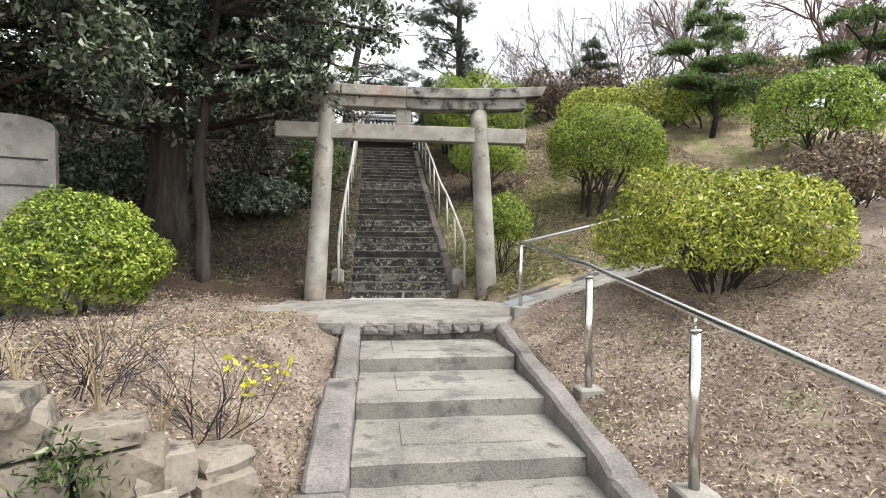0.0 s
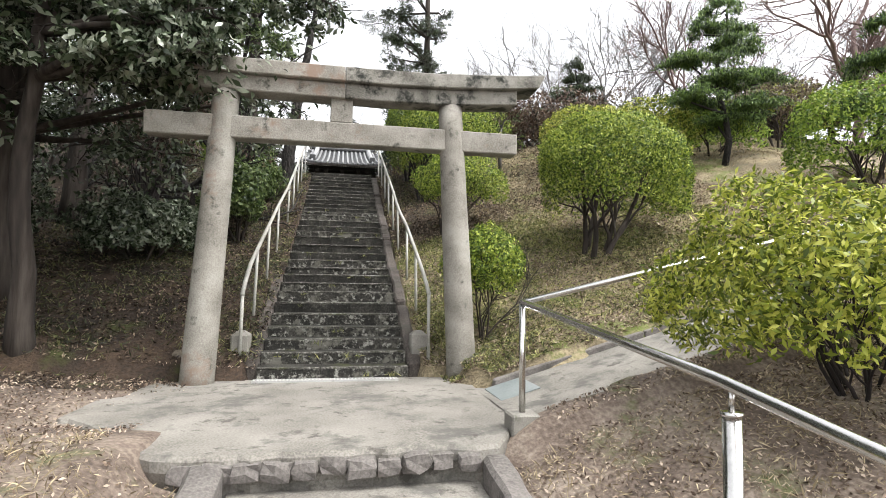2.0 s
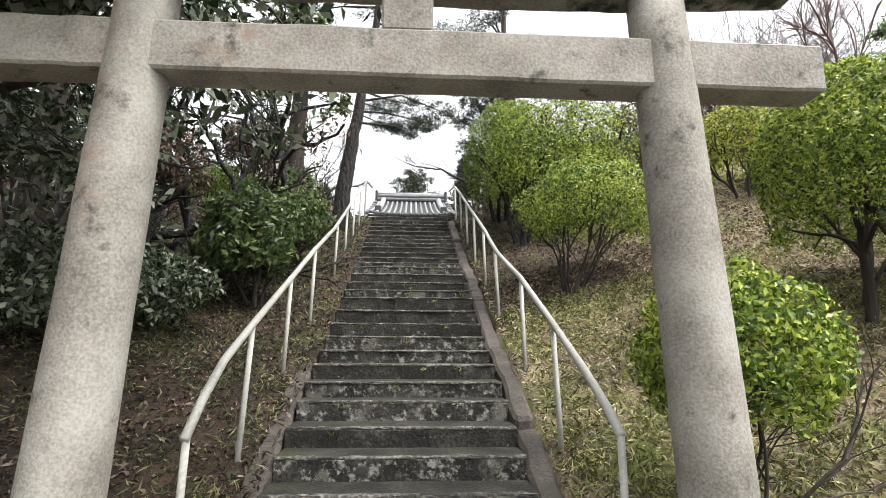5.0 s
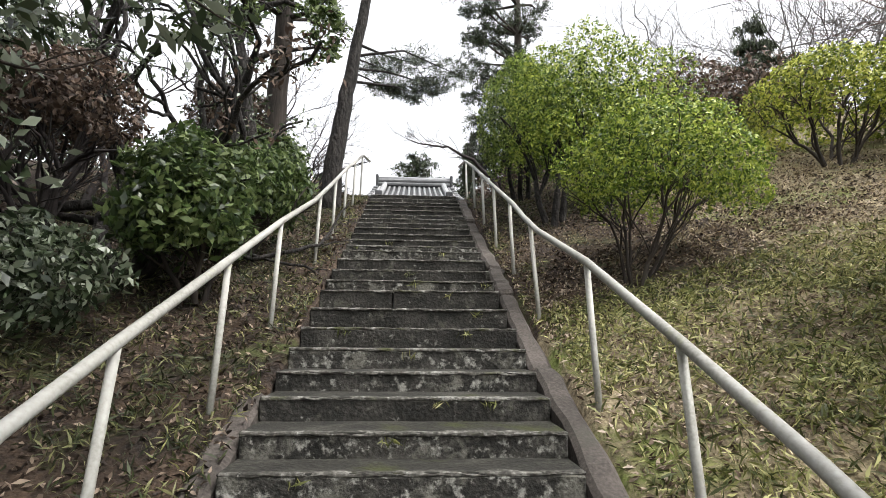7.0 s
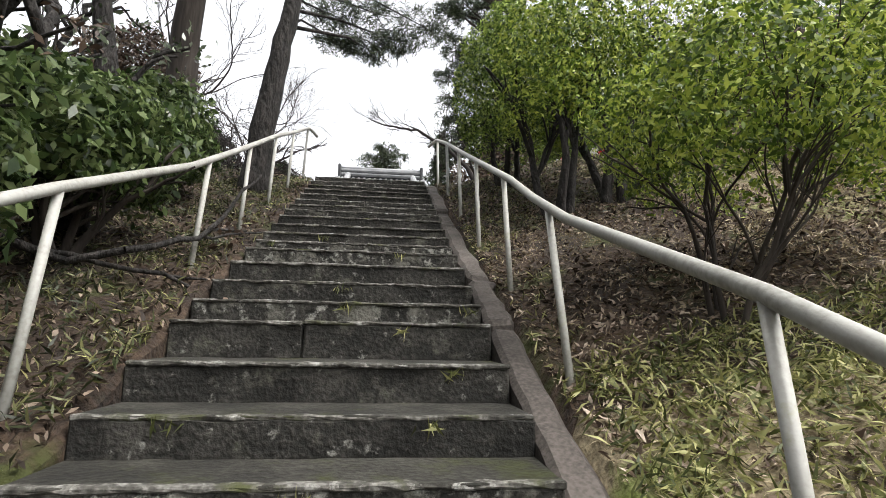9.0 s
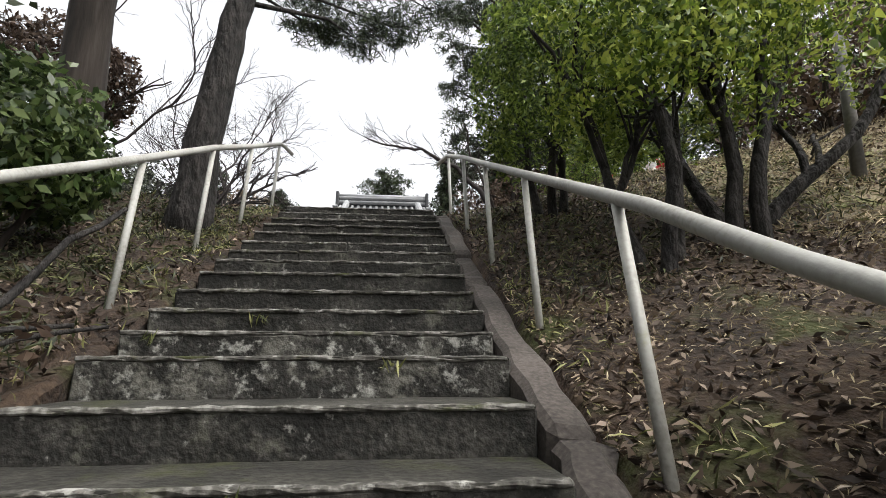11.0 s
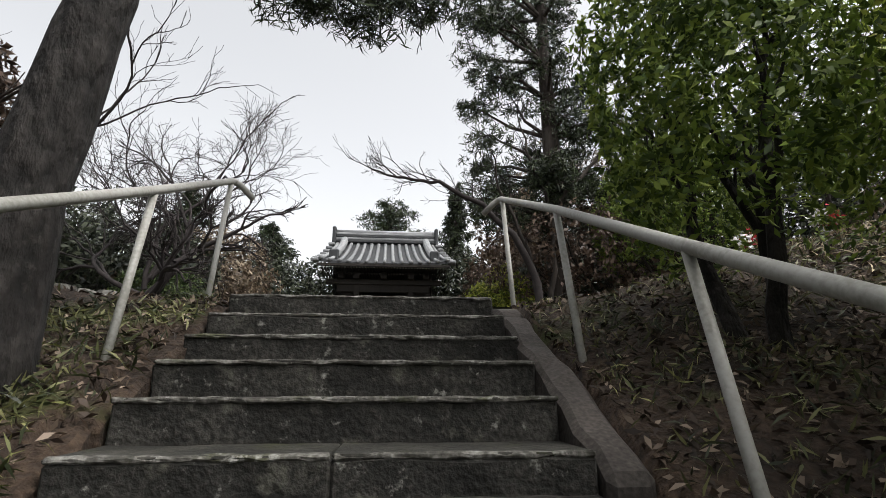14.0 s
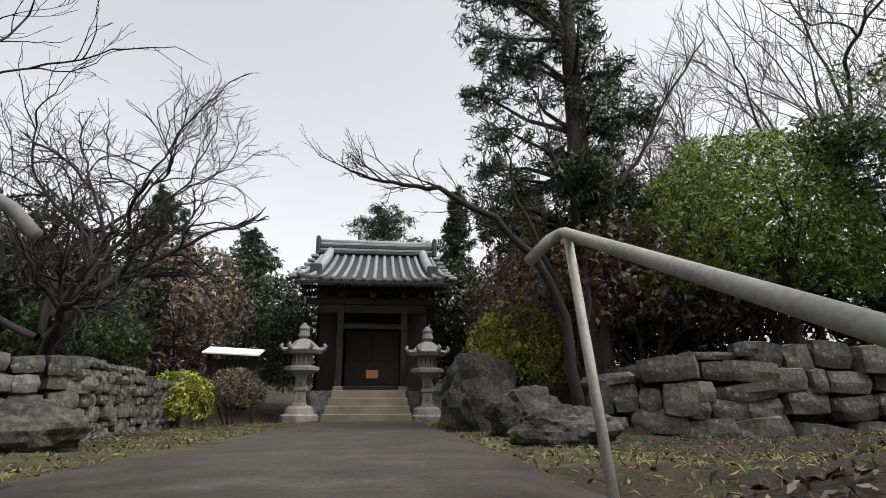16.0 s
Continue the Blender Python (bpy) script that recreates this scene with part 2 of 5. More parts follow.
LEAF_RUST = leafmat("rust_conifer_leaf", (0.045, 0.028, 0.02), (0.09, 0.06, 0.043), (0.15, 0.105, 0.075), 0.2)
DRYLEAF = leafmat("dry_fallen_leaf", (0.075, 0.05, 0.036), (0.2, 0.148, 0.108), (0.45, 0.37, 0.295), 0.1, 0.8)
# Darker copy of the fallen leaf, canopy shade put into its colour.
SHADELEAF = leafmat("tree_shaded_fallen_leaf", (0.018, 0.012, 0.009), (0.06, 0.04, 0.028), (0.24, 0.185, 0.14), 0.1, 0.7)
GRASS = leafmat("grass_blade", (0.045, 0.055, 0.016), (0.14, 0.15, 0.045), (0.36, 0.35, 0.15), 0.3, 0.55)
# Darker copy of the grass blade, its colour lowered for shade under trees.
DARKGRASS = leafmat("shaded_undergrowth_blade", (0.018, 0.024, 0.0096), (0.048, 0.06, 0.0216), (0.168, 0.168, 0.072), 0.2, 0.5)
STRAW = leafmat("dry_grass_blade", (0.12, 0.092, 0.052), (0.27, 0.215, 0.13), (0.45, 0.38, 0.25), 0.2, 0.7)
YELLOWLEAF = leafmat("yellow_leaf", (0.4, 0.4, 0.03), (0.55, 0.53, 0.05), (0.65, 0.62, 0.1), 0.3)
REDPETAL = leafmat("red_petal", (0.35, 0.02, 0.03), (0.5, 0.03, 0.04), (0.6, 0.06, 0.07), 0.2)
WHITEPETAL = leafmat("white_petal", (0.6, 0.58, 0.55), (0.7, 0.69, 0.66), (0.8, 0.8, 0.78), 0.2)
REDTIP = leafmat("red_shoot_leaf", (0.1, 0.025, 0.025), (0.17, 0.05, 0.045), (0.22, 0.08, 0.06), 0.2)

# ---- builders ----


def finish(name, me, mat, parent=None, label="", smooth_faces=False):
    me.materials.append(mat)
    if smooth_faces:
        me.polygons.foreach_set("use_smooth", [True] * len(me.polygons))
    ob = new(name, me)
    if parent is not None:
        ob.parent = parent
    if label:
        ob["label"] = label
    return ob


def part(name, bm, mat, parent=None, label="", smooth_faces=False):
    me = bpy.data.meshes.new(name)
    bm.normal_update()
    bm.to_mesh(me)
    bm.free()
    return finish(name, me, mat, parent, label, smooth_faces)


def raw(name, verts, faces, mat, parent=None, label="", smooth_faces=False):
    me = bpy.data.meshes.new(name)
    me.from_pydata([tuple(v) for v in verts], [], faces)
    return finish(name, me, mat, parent, label, smooth_faces)


def thing(name, label, category, group="", at=(0, 0, 0)):
    e = new(name)
    e.empty_display_size = 0.2
    e.location = at
    return tagged(e, label, category, group)


def block(bm, x0, x1, y0, y1, z0, z1, bevel=0.012, jitter=0.0, rng=None, cuts=0):
    """A box with bevelled edges, optionally cut and roughened."""
    nx = cuts + 1 if cuts else 1
    long_axis = 0 if (x1 - x0) >= max(y1 - y0, z1 - z0) else 1 if (y1 - y0) >= (z1 - z0) else 2
    lo, hi = (x0, y0, z0), (x1, y1, z1)
    o1, o2 = [a for a in (0, 1, 2) if a != long_axis]
    if long_axis == 1:
        o1, o2 = o2, o1
    rows = []
    for i in range(nx + 1):
        row = []
        for a, c in ((0, 0), (1, 0), (1, 1), (0, 1)):
            p = [0.0, 0.0, 0.0]
            p[long_axis] = lo[long_axis] + (hi[long_axis] - lo[long_axis]) * i / nx
            p[o1], p[o2] = (lo[o1], hi[o1])[a], (lo[o2], hi[o2])[c]
            if jitter and rng:
                p = [q + rng.uniform(-jitter, jitter) for q in p]
            row.append(bm.verts.new(p))
        rows.append(row)
    fs = []
    for ra, rb in zip(rows, rows[1:]):
        for k in range(4):
            fs.append(bm.faces.new((ra[k], rb[k], rb[(k + 1) % 4], ra[(k + 1) % 4])))
    fs.append(bm.faces.new(rows[0]))
    fs.append(bm.faces.new(list(reversed(rows[-1]))))
    bmesh.ops.recalc_face_normals(bm, faces=fs)
    bm.normal_update()
    if bevel:
        es = [e for e in {e for f in fs for e in f.edges} if e.calc_face_angle(0) > 0.8]
        bmesh.ops.bevel(bm, geom=es, offset=bevel, segments=1, affect="EDGES", clamp_overlap=True)
    return bm


def tube_arrays(points, radii, sides, verts, faces, cap=True):
    """Adds a tapered tube along points to verts and faces."""
    base = len(verts)
    n = len(points)
    side = Vector((1, 0, 0))
    for i, p in enumerate(points):
        d = (points[min(i + 1, n - 1)] - points[max(i - 1, 0)])
        d = d.normalized() if d.length > 1e-6 else Vector((0, 0, 1))
        if abs(d.dot(side)) > 0.9:
            side = Vector((0, 1, 0)) if abs(d.y) < 0.9 else Vector((0, 0, 1))
        u = (side - d * side.dot(d)).normalized()
        w = d.cross(u)
        side = u
        for k in range(sides):
            a = 2 * math.pi * k / sides
            verts.append(p + (u * math.cos(a) + w * math.sin(a)) * radii[i])
    for i in range(n - 1):
        for k in range(sides):
            a, b = base + i * sides + k, base + i * sides + (k + 1) % sides
            faces.append((a, b, b + sides, a + sides))
    if cap:
        faces.append(tuple(base + k for k in reversed(range(sides))))
        faces.append(tuple(base + (n - 1) * sides + k for k in range(sides)))


def pipe(name, points, radius, mat, parent=None, sides=14, label=""):
    verts, faces = [], []
    pts = [Vector(p) for p in points]
    tube_arrays(pts, [radius] * len(pts), sides, verts, faces)
    return raw(name, verts, faces, mat, parent, label, True)


def wander(start, way, length, rng, steps=6, bend=0.25, lift=0.0):
    pts, p, d = [Vector(start)], Vector(start), Vector(way).normalized()
    for _ in range(steps):
        d = (d + Vector((rng.gauss(0, bend), rng.gauss(0, bend), rng.gauss(0, bend) + lift))).normalized()
        p = p + d * length / steps
        pts.append(p.copy())
    return pts, d


def branching(start, way, length, radius, rng, depth, verts, faces, tips, spread=0.7, bend=0.16, lift=0.03, kids=(3, 5), shrink=0.62, sides=6, thin=0.55, rmin=0.004):
    """A tapered limb with limbs of its own; the ends of the last ones go into tips."""
    pts, d = wander(start, way, length, rng, 5 if depth else 4, bend, lift)
    end = max(radius * thin, rmin)
    tube_arrays(pts, [radius + (end - radius) * i / (len(pts) - 1) for i in range(len(pts))], max(3, sides), verts, faces, cap=False)
    if depth == 0:
        tips.append((pts[-1], d))
        tips.append((pts[len(pts) // 2], d))
        return
    for k in range(rng.randint(*kids)):
        f = 1.0 if k == 0 else rng.uniform(0.35, 1.0)
        i = min(len(pts) - 2, int(f * (len(pts) - 1)))
        at = pts[i].lerp(pts[i + 1], f * (len(pts) - 1) - i) if f < 1 else pts[-1]
        side = Vector((rng.gauss(0, 1), rng.gauss(0, 1), rng.gauss(0, 1)))
        nd = (d + side.normalized() * spread * rng.uniform(0.6, 1.3)).normalized()
        branching(at, nd, length * shrink * rng.uniform(0.75, 1.2), max(rmin, radius * (thin + 0.15 if k == 0 else thin) * rng.uniform(0.75, 1.0)), rng, depth - 1, verts, faces, tips, spread, bend, lift, kids, shrink, sides - 1, thin, rmin)


def leaves(name, pos, out, size, aspect, mat, parent, gen, spread=0.9, label="", droop=0.0, kind=""):
    """One mesh of many folded four-cornered leaves at pos, each facing roughly along out."""
    n = len(pos)
    nrm = out + gen.normal(0, spread, (n, 3))
    nrm /= np.linalg.norm(nrm, axis=1)[:, None] + 1e-9
    ref = gen.normal(0, 1, (n, 3))
    ref[:, 2] -= droop
    along = ref - nrm * np.sum(ref * nrm, axis=1)[:, None]
    along /= np.linalg.norm(along, axis=1)[:, None] + 1e-9
    across = np.cross(nrm, along)
    s = size * gen.uniform(0.6, 1.35, (n, 1))
    v = np.empty((n, 4, 3))
    v[:, 0] = pos - along * s * 0.5
    v[:, 1] = pos + across * s * aspect * 0.5 + nrm * s * 0.08
    v[:, 2] = pos + along * s * 0.5 - nrm * s * 0.06
    v[:, 3] = pos - across * s * aspect * 0.5 + nrm * s * 0.08
    me = bpy.data.meshes.new(name)
    me.vertices.add(4 * n)
    me.vertices.foreach_set("co", v.astype(np.float32).ravel())
    me.loops.add(4 * n)
    me.loops.foreach_set("vertex_index", np.arange(4 * n, dtype=np.int32))
    me.polygons.add(n)
    me.polygons.foreach_set("loop_start", np.arange(0, 4 * n, 4, dtype=np.int32))
    me.polygons.foreach_set("loop_total", np.full(n, 4, dtype=np.int32))
    me.update(calc_edges=True)
    ob = finish(name, me, mat, parent, label)
    return tagged(ob, kind=kind) if kind else ob


def dome_points(gen, n, radii, lump=0.12, flat=-0.5, shell=0.35, lumps=16, size=0.05):
    """Leaf places in small rosettes over a lumpy dome with gaps between its lumps, and the way out at each."""
    m = n // 6
    d = gen.normal(0, 1, (m * 4, 3))
    d /= np.linalg.norm(d, axis=1)[:, None]
    d = d[d[:, 2] > flat]
    k = gen.normal(0, 1, (lumps, 3))
    k[:, 2] = np.abs(k[:, 2]) * 0.9 - 0.15
    k /= np.linalg.norm(k, axis=1)[:, None]
    bulge = np.max(np.exp((d @ k.T - 1) * 11), axis=1)
    keep = gen.random(len(d)) < 0.35 + 0.65 * np.minimum(1.0, bulge * 2.2)
    d, bulge = d[keep][:m], bulge[keep][:m]
    r = 1 - lump * 0.75 + lump * bulge
    r *= 1 - shell * gen.random(len(d)) ** 2.6
    r += np.abs(gen.normal(0, 0.018, len(d)))
    full = np.where(d[:, 2] < 0.15, 1 / np.maximum(0.55, np.sqrt(1 - np.minimum(0.98, (d[:, 2] - 0.15) ** 2))) ** 0.45, 1.0)
    p = d * r[:, None]
    p[:, :2] *= full[:, None]
    p = np.repeat(p * np.array(radii), 6, axis=0)
    return p + gen.normal(0, size * 0.42, p.shape), np.repeat(d, 6, axis=0)


def bush(name, at, crown_c, radii, mat, label, group="", count=9000, size=0.06, trunks=5, trunk_r=0.035, seed=1, lump=0.12, flat=-0.45, shell=0.35, aspect=0.45, bark=None, category="shrub"):
    """A rounded shrub: several stems fork up from its foot into a leafy dome. crown_c is the dome's centre above the foot."""
    rng, gen = random.Random(seed), np.random.default_rng(seed)
    e = thing(name, label, category, group, at)
    verts, faces, tips = [], [], []
    c = Vector(crown_c)
    for k in range(trunks):
        a = 2 * math.pi * (k + rng.random() * 0.5) / trunks
        aim = c + Vector((math.cos(a) * radii[0] * 0.55, math.sin(a) * radii[1] * 0.55, radii[2] * 0.1))
        s = Vector((math.cos(a) * trunk_r * 2.2, math.sin(a) * trunk_r * 2.2, -0.08))
        branching(s, aim - s + Vector((0, 0, 0.25)), (aim - s).length * 0.62, trunk_r, rng, 2, verts, faces, tips, 0.55, 0.12, 0.02, (3, 4), 0.6, 6)
    raw("branchwork", verts, faces, bark or BARK, e, "", True)
    p, o = dome_points(gen, count, radii, lump, flat, shell, 16, size)
    leaves("crown", p + np.array(c), o, size, aspect, mat, e, gen, 0.8)
    return e


def clump_tree(name, at, trunk_pts, trunk_r, clumps, mat, bark, label, category="tree", leaf=0.1, per=700, aspect=0.42, seed=2, limb_r=0.06, shell=0.9, group="", spread=1.1, droop=0.3):
    """A tree: a tapered trunk through trunk_pts, a limb to each clump (centre, radii) and leaves round the clump."""
    rng, gen = random.Random(seed), np.random.default_rng(seed)
    e = thing(name, label, category, group, at)
    verts, faces = [], []
    pts = [Vector(p) for p in trunk_pts]
    fine = []
    for i in range(len(pts) - 1):
        for k in range(4):
            fine.append(pts[i].lerp(pts[i + 1], k / 4) + Vector((rng.gauss(0, 0.012), rng.gauss(0, 0.012), 0)))
    fine.append(pts[-1])
    n = len(fine)
    tube_arrays(fine, [trunk_r * ((1.35 if i == 0 else 1.12 if i == 1 else 1.0) * (1 - 0.72 * i / (n - 1))) for i in range(n)], 12, verts, faces)
    raw("trunk", verts, faces, bark, e, "", True)
    lv, lf, allp, allo = [], [], [], []
    for c, r in clumps:
        c = Vector(c)
        low = [q for q in fine if q.z < c.z] or [fine[0]]
        root = min(low, key=lambda q: (q - c).length + 0.25 * abs(c.z - q.z - 0.5))
        mid = root.lerp(c, 0.5) + Vector((rng.gauss(0, 0.12), rng.gauss(0, 0.12), rng.uniform(-0.05, 0.25)))
        tube_arrays([root, root.lerp(mid, 0.5), mid, mid.lerp(c, 0.6), c], [limb_r, limb_r * 0.8, limb_r * 0.6, limb_r * 0.42, limb_r * 0.25], 6, lv, lf, False)
        tips = []
        for _ in range(5):
            way = Vector((rng.gauss(0, 1) * r[0], rng.gauss(0, 1) * r[1], rng.gauss(0, 0.7) * r[2]))
            if way.length > 1e-3:
                branching(c, way, max(r) * 0.75, limb_r * 0.22, rng, 1, lv, lf, tips, 0.6, 0.15, 0.0, (2, 3), 0.6, 4)
        m = int(per * rng.uniform(0.75, 1.25))
        sub = gen.normal(0, 0.55, (max(4, m // 28), 3))
        sub /= np.maximum(1.0, np.linalg.norm(sub, axis=1))[:, None]
        p = sub[gen.integers(0, len(sub), m)] + gen.normal(0, 0.15, (m, 3))
        allp.append(p * np.array(r) + np.array(c))
        allo.append(p * 0.6 + np.array((0, 0, 0.7)))
    raw("branchwork", lv, lf, bark, e, "", True)
    leaves("crown", np.concatenate(allp), np.concatenate(allo), leaf, aspect, mat, e, gen, spread, "", droop)
    return e


def bare_tree(name, at, limbs, mat, label, depth=4, seed=3, spread=0.6, bend=0.14, lift=0.03, kids=(3, 4), group="", category="bare tree", shrink=0.68, thin=0.6, rmin=0.004):
    """A leafless tree; limbs are (start, way, length, radius)."""
    rng = random.Random(seed)
    e = thing(name, label, category, group, at)
    for i, (s, w, ln, r) in enumerate(limbs):
        verts, faces, tips = [], [], []
        branching(Vector(s), Vector(w), ln, r, rng, depth, verts, faces, tips, spread, bend, lift, kids, shrink, 7, thin, rmin)
        raw("trunk" if i == 0 else "limb", verts, faces, mat, e, "", True)
    return e


def stone(w, h, d, seed, rough=0.12):
    """A rough stone, its middle at the origin, 48 triangles."""
    rng = random.Random(seed)
    bm = bmesh.new()
    bmesh.ops.create_cube(bm, size=1.0)
    bmesh.ops.subdivide_edges(bm, edges=bm.edges[:], cuts=1, use_grid_fill=True)
    for v in bm.verts:
        k = sum(1 for c in v.co if abs(c) > 0.4)
        f = {1: 1.06, 2: 0.96, 3: 0.86}.get(k, 1.0)
        v.co = Vector((v.co.x * w * f * rng.uniform(1 - rough, 1 + rough * 0.5), v.co.y * d * f * rng.uniform(1 - rough, 1 + rough), v.co.z * h * f * rng.uniform(1 - rough, 1 + rough * 0.5)))
    me = bpy.data.meshes.new("stone")
    bm.to_mesh(me)
    bm.free()
    return me


def boulder(name, at, size, mat, label, seed, sub=4, category="rock", turn=0.0):
    bm = bmesh.new()
    bmesh.ops.create_icosphere(bm, subdivisions=sub, radius=0.5)
    for v in bm.verts:
        q = v.co * 2.3 + Vector((seed * 3.1, seed, 0))
        f = 1 + 0.32 * noise.noise(q) + 0.17 * noise.noise(q * 2.7) + 0.09 * noise.noise(q * 6) + 0.04 * noise.noise(q * 13)
        v.co = Vector((v.co.x * size[0] * f, v.co.y * size[1] * f, max(-0.32, v.co.z) * size[2] * f))
    ob = part(name, bm, mat, None, "", False)
    ob.matrix_world = pose(at[0], at[1], at[2] + size[2] * 0.27, 0, 0, turn)
    return tagged(ob, label, category)

# ---- terrain ----
NOSE_Y = [9.73, 10.05, 10.35, 10.65, 11.02, 11.37, 11.74, 12.04, 12.43, 12.79, 13.14, 13.53, 13.94, 14.42, 14.74, 15.1,
          15.49, 15.91, 16.26, 16.54, 16.89, 17.24, 17.56, 17.87, 18.19, 18.58, 18.93, 19.27, 19.62, 20.02]
LINE_Y = [2.4, 6.9, 9.6, 9.75, 12.04, 12.79, 15.91, 16.27, 20.02, 21.5, 33.0]
LINE_Z = [-0.74, -0.02, 0.0, 0.15, 1.176, 1.45, 2.81, 2.935, 4.653, 4.62, 4.27]


def nose_z(y):
    return float(np.interp(y, LINE_Y, LINE_Z))


def smooth(a, b, v):
    t = min(1.0, max(0.0, (v - a) / (b - a)))
    return t * t * (3 - 2 * t)


def ground_z(x, y):
    """The height of the soil: the slope beside the stairs, the terraces behind the walls, the hill beyond."""
    c = nose_z(y) - 0.06
    if 6.9 < y < 9.75:
        c = -0.05
    if y < 6.9:
        c -= 0.1
    if 9.75 <= y:
        c += 0.02
    top = smooth(19.5, 22.0, y)
    if x > 1.2:
        side = min(x - 1.2, 9.0)
        low = 0.27 * side
        court = 0.95 * smooth(3.15, 4.0, x)
        if y < 25.1:
            court = 0.25 * smooth(2.5, 6.0, x) * (1 - smooth(22.5, 24.4, y))
        z = c + low * (1 - top) + court * top
        bend = 0.12 * (x - 1.55)
        if x > 1.5 and y < 9.0:
            z += 0.05 * smooth(6.0, 7.1, y)
        if 7.26 + bend < y < 8.8 + bend and x > 1.5:
            z = max(-0.08, 0.26 * (x - 1.6) - 0.1)
        elif 8.8 + bend <= y < 9.75 and x > 1.5:
            z += 0.2 * smooth(8.85, 9.6, y)
    elif x < -1.0:
        side = min(max(0.0, -1.2 - x), 10.0)
        low = 0.1 * side * smooth(7.0, 10.5, y) + max(0.0, 0.06 - c) * smooth(0.95, 2.3 - 0.9 * smooth(4.0, 6.4, y), -x) * (1.0 if y > 2.9 else 0.0) * (1 - smooth(6.5, 8.5, y))
        z = c + low * (1 - top) + 0.0 * top
        if y > 25.0 and x < -3.45 - 0.11 * (y - 25.1) or x < -3.3 and 23.8 + 0.8 * (x + 5.0) < y <= 25.0:
            z += 0.75
    else:
        z = c
    z += 0.25 * smooth(34.0, 60.0, y) * max(0.0, y - 36) * 0.15
    return z

# ---- ground ----


def build_ground():
    xs = np.concatenate([np.linspace(-400, -40, 10), np.linspace(-30, -9, 12), np.arange(-8, 8.01, 0.16), np.linspace(9, 30, 14), np.linspace(40, 400, 10)])
    ys = np.concatenate([np.linspace(-300, -12, 10), np.linspace(-8, -0.5, 10), np.arange(0, 27, 0.16), np.linspace(27.5, 60, 30), np.linspace(70, 500, 12)])
    verts, faces = [], []
    for y in ys:
        for x in xs:
            z = ground_z(x, y)
            if -2.0 < x < 1.35 and 6.75 < y < 9.7 and (x > -1.2 or y > 7.6) or 1.3 < x < 1.7 and 7.5 < y < 9.25:
                z -= 0.1
            elif -1.05 < x < 1.05 and 9.7 <= y < 20.3:
                z -= 0.45
            elif -0.9 < x < 1.25 and y <= 6.75:
                z -= 0.35
            elif abs(x) < 30 and y < 60:
                z += 0.05 * noise.noise((x * 0.9, y * 0.9, 0)) + 0.03 * noise.noise((x * 3, y * 3, 5)) + 0.015 * noise.noise((x * 8, y * 8, 2))
            verts.append((x, y, z))
    w = len(xs)
    for j in range(len(ys) - 1):
        for i in range(w - 1):
            a = j * w + i
            faces.append((a, a + 1, a + w + 1, a + w))
    ob = raw("ground", verts, faces, SOIL, None, "", True)
    ob.data.materials.append(SHADED_SOIL)
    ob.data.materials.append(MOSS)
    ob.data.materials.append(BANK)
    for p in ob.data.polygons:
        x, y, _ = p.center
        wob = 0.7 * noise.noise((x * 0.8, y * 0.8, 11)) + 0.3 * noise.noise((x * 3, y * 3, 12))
        # Upper banks and stair head take the soil that is darkened for tree shade.
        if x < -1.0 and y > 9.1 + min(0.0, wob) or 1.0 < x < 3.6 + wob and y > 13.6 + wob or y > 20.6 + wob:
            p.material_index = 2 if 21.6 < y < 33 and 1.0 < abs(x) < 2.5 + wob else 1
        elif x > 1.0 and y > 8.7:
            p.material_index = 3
    tagged(ob, "brown soil slope with dry leaf litter and moss", "ground", "", "structure")


build_ground()


# ---- the lower flight, the landing and the side path ----
def lower_flight():
    e = tagged(thing("lower_steps", "grey concrete steps with inset slabs between curbs", "steps"), kind="structure")
    rng = random.Random(5)
    edges = [(5.75, -0.25), (4.65, -0.41), (3.68, -0.57), (2.55, -0.73)]
    back = 6.85
    for y, z in edges:
        bm = bmesh.new()
        block(bm, -0.68, 1.06, y, back, z - 0.4, z - 0.004, 0.018, 0.006, rng, 8)
        part("step", bm, CONCRETE, e)
        bm = bmesh.new()
        block(bm, -0.3, 0.72, y + 0.3, min(back, y + 1.1) - 0.14, z - 0.05, z + 0.008, 0.006, 0.002, rng, 3)
        part("inset_slab", bm, CONCRETE, e)
        back = y
    bm = bmesh.new()
    block(bm, -1.0, 1.4, -8.0, 2.55, -1.3, -0.89, 0.01, 0.0)
    part("paving", bm, CONCRETE, e)
    for side, (xa, xb) in enumerate(((-0.9, -0.68), (1.06, 1.24))):
        for k in range(3):
            y1, y0 = 6.75 - k * 1.75, 6.75 - (k + 1) * 1.75 + 0.02
            bm = bmesh.new()
            grow = 0.06 * k if side == 0 else 0.02 * k
            block(bm, xa - grow, xb, y0, y1, -0.5, 0.0, 0.03, 0.012, rng, 6)
            for v in bm.verts:
                v.co.z += nose_z(v.co.y) + (0.05 if v.co.z > -0.2 else -0.1) - (0.04 if k == 0 else 0.0)
            part("curb", bm, CURB, e)


lower_flight()


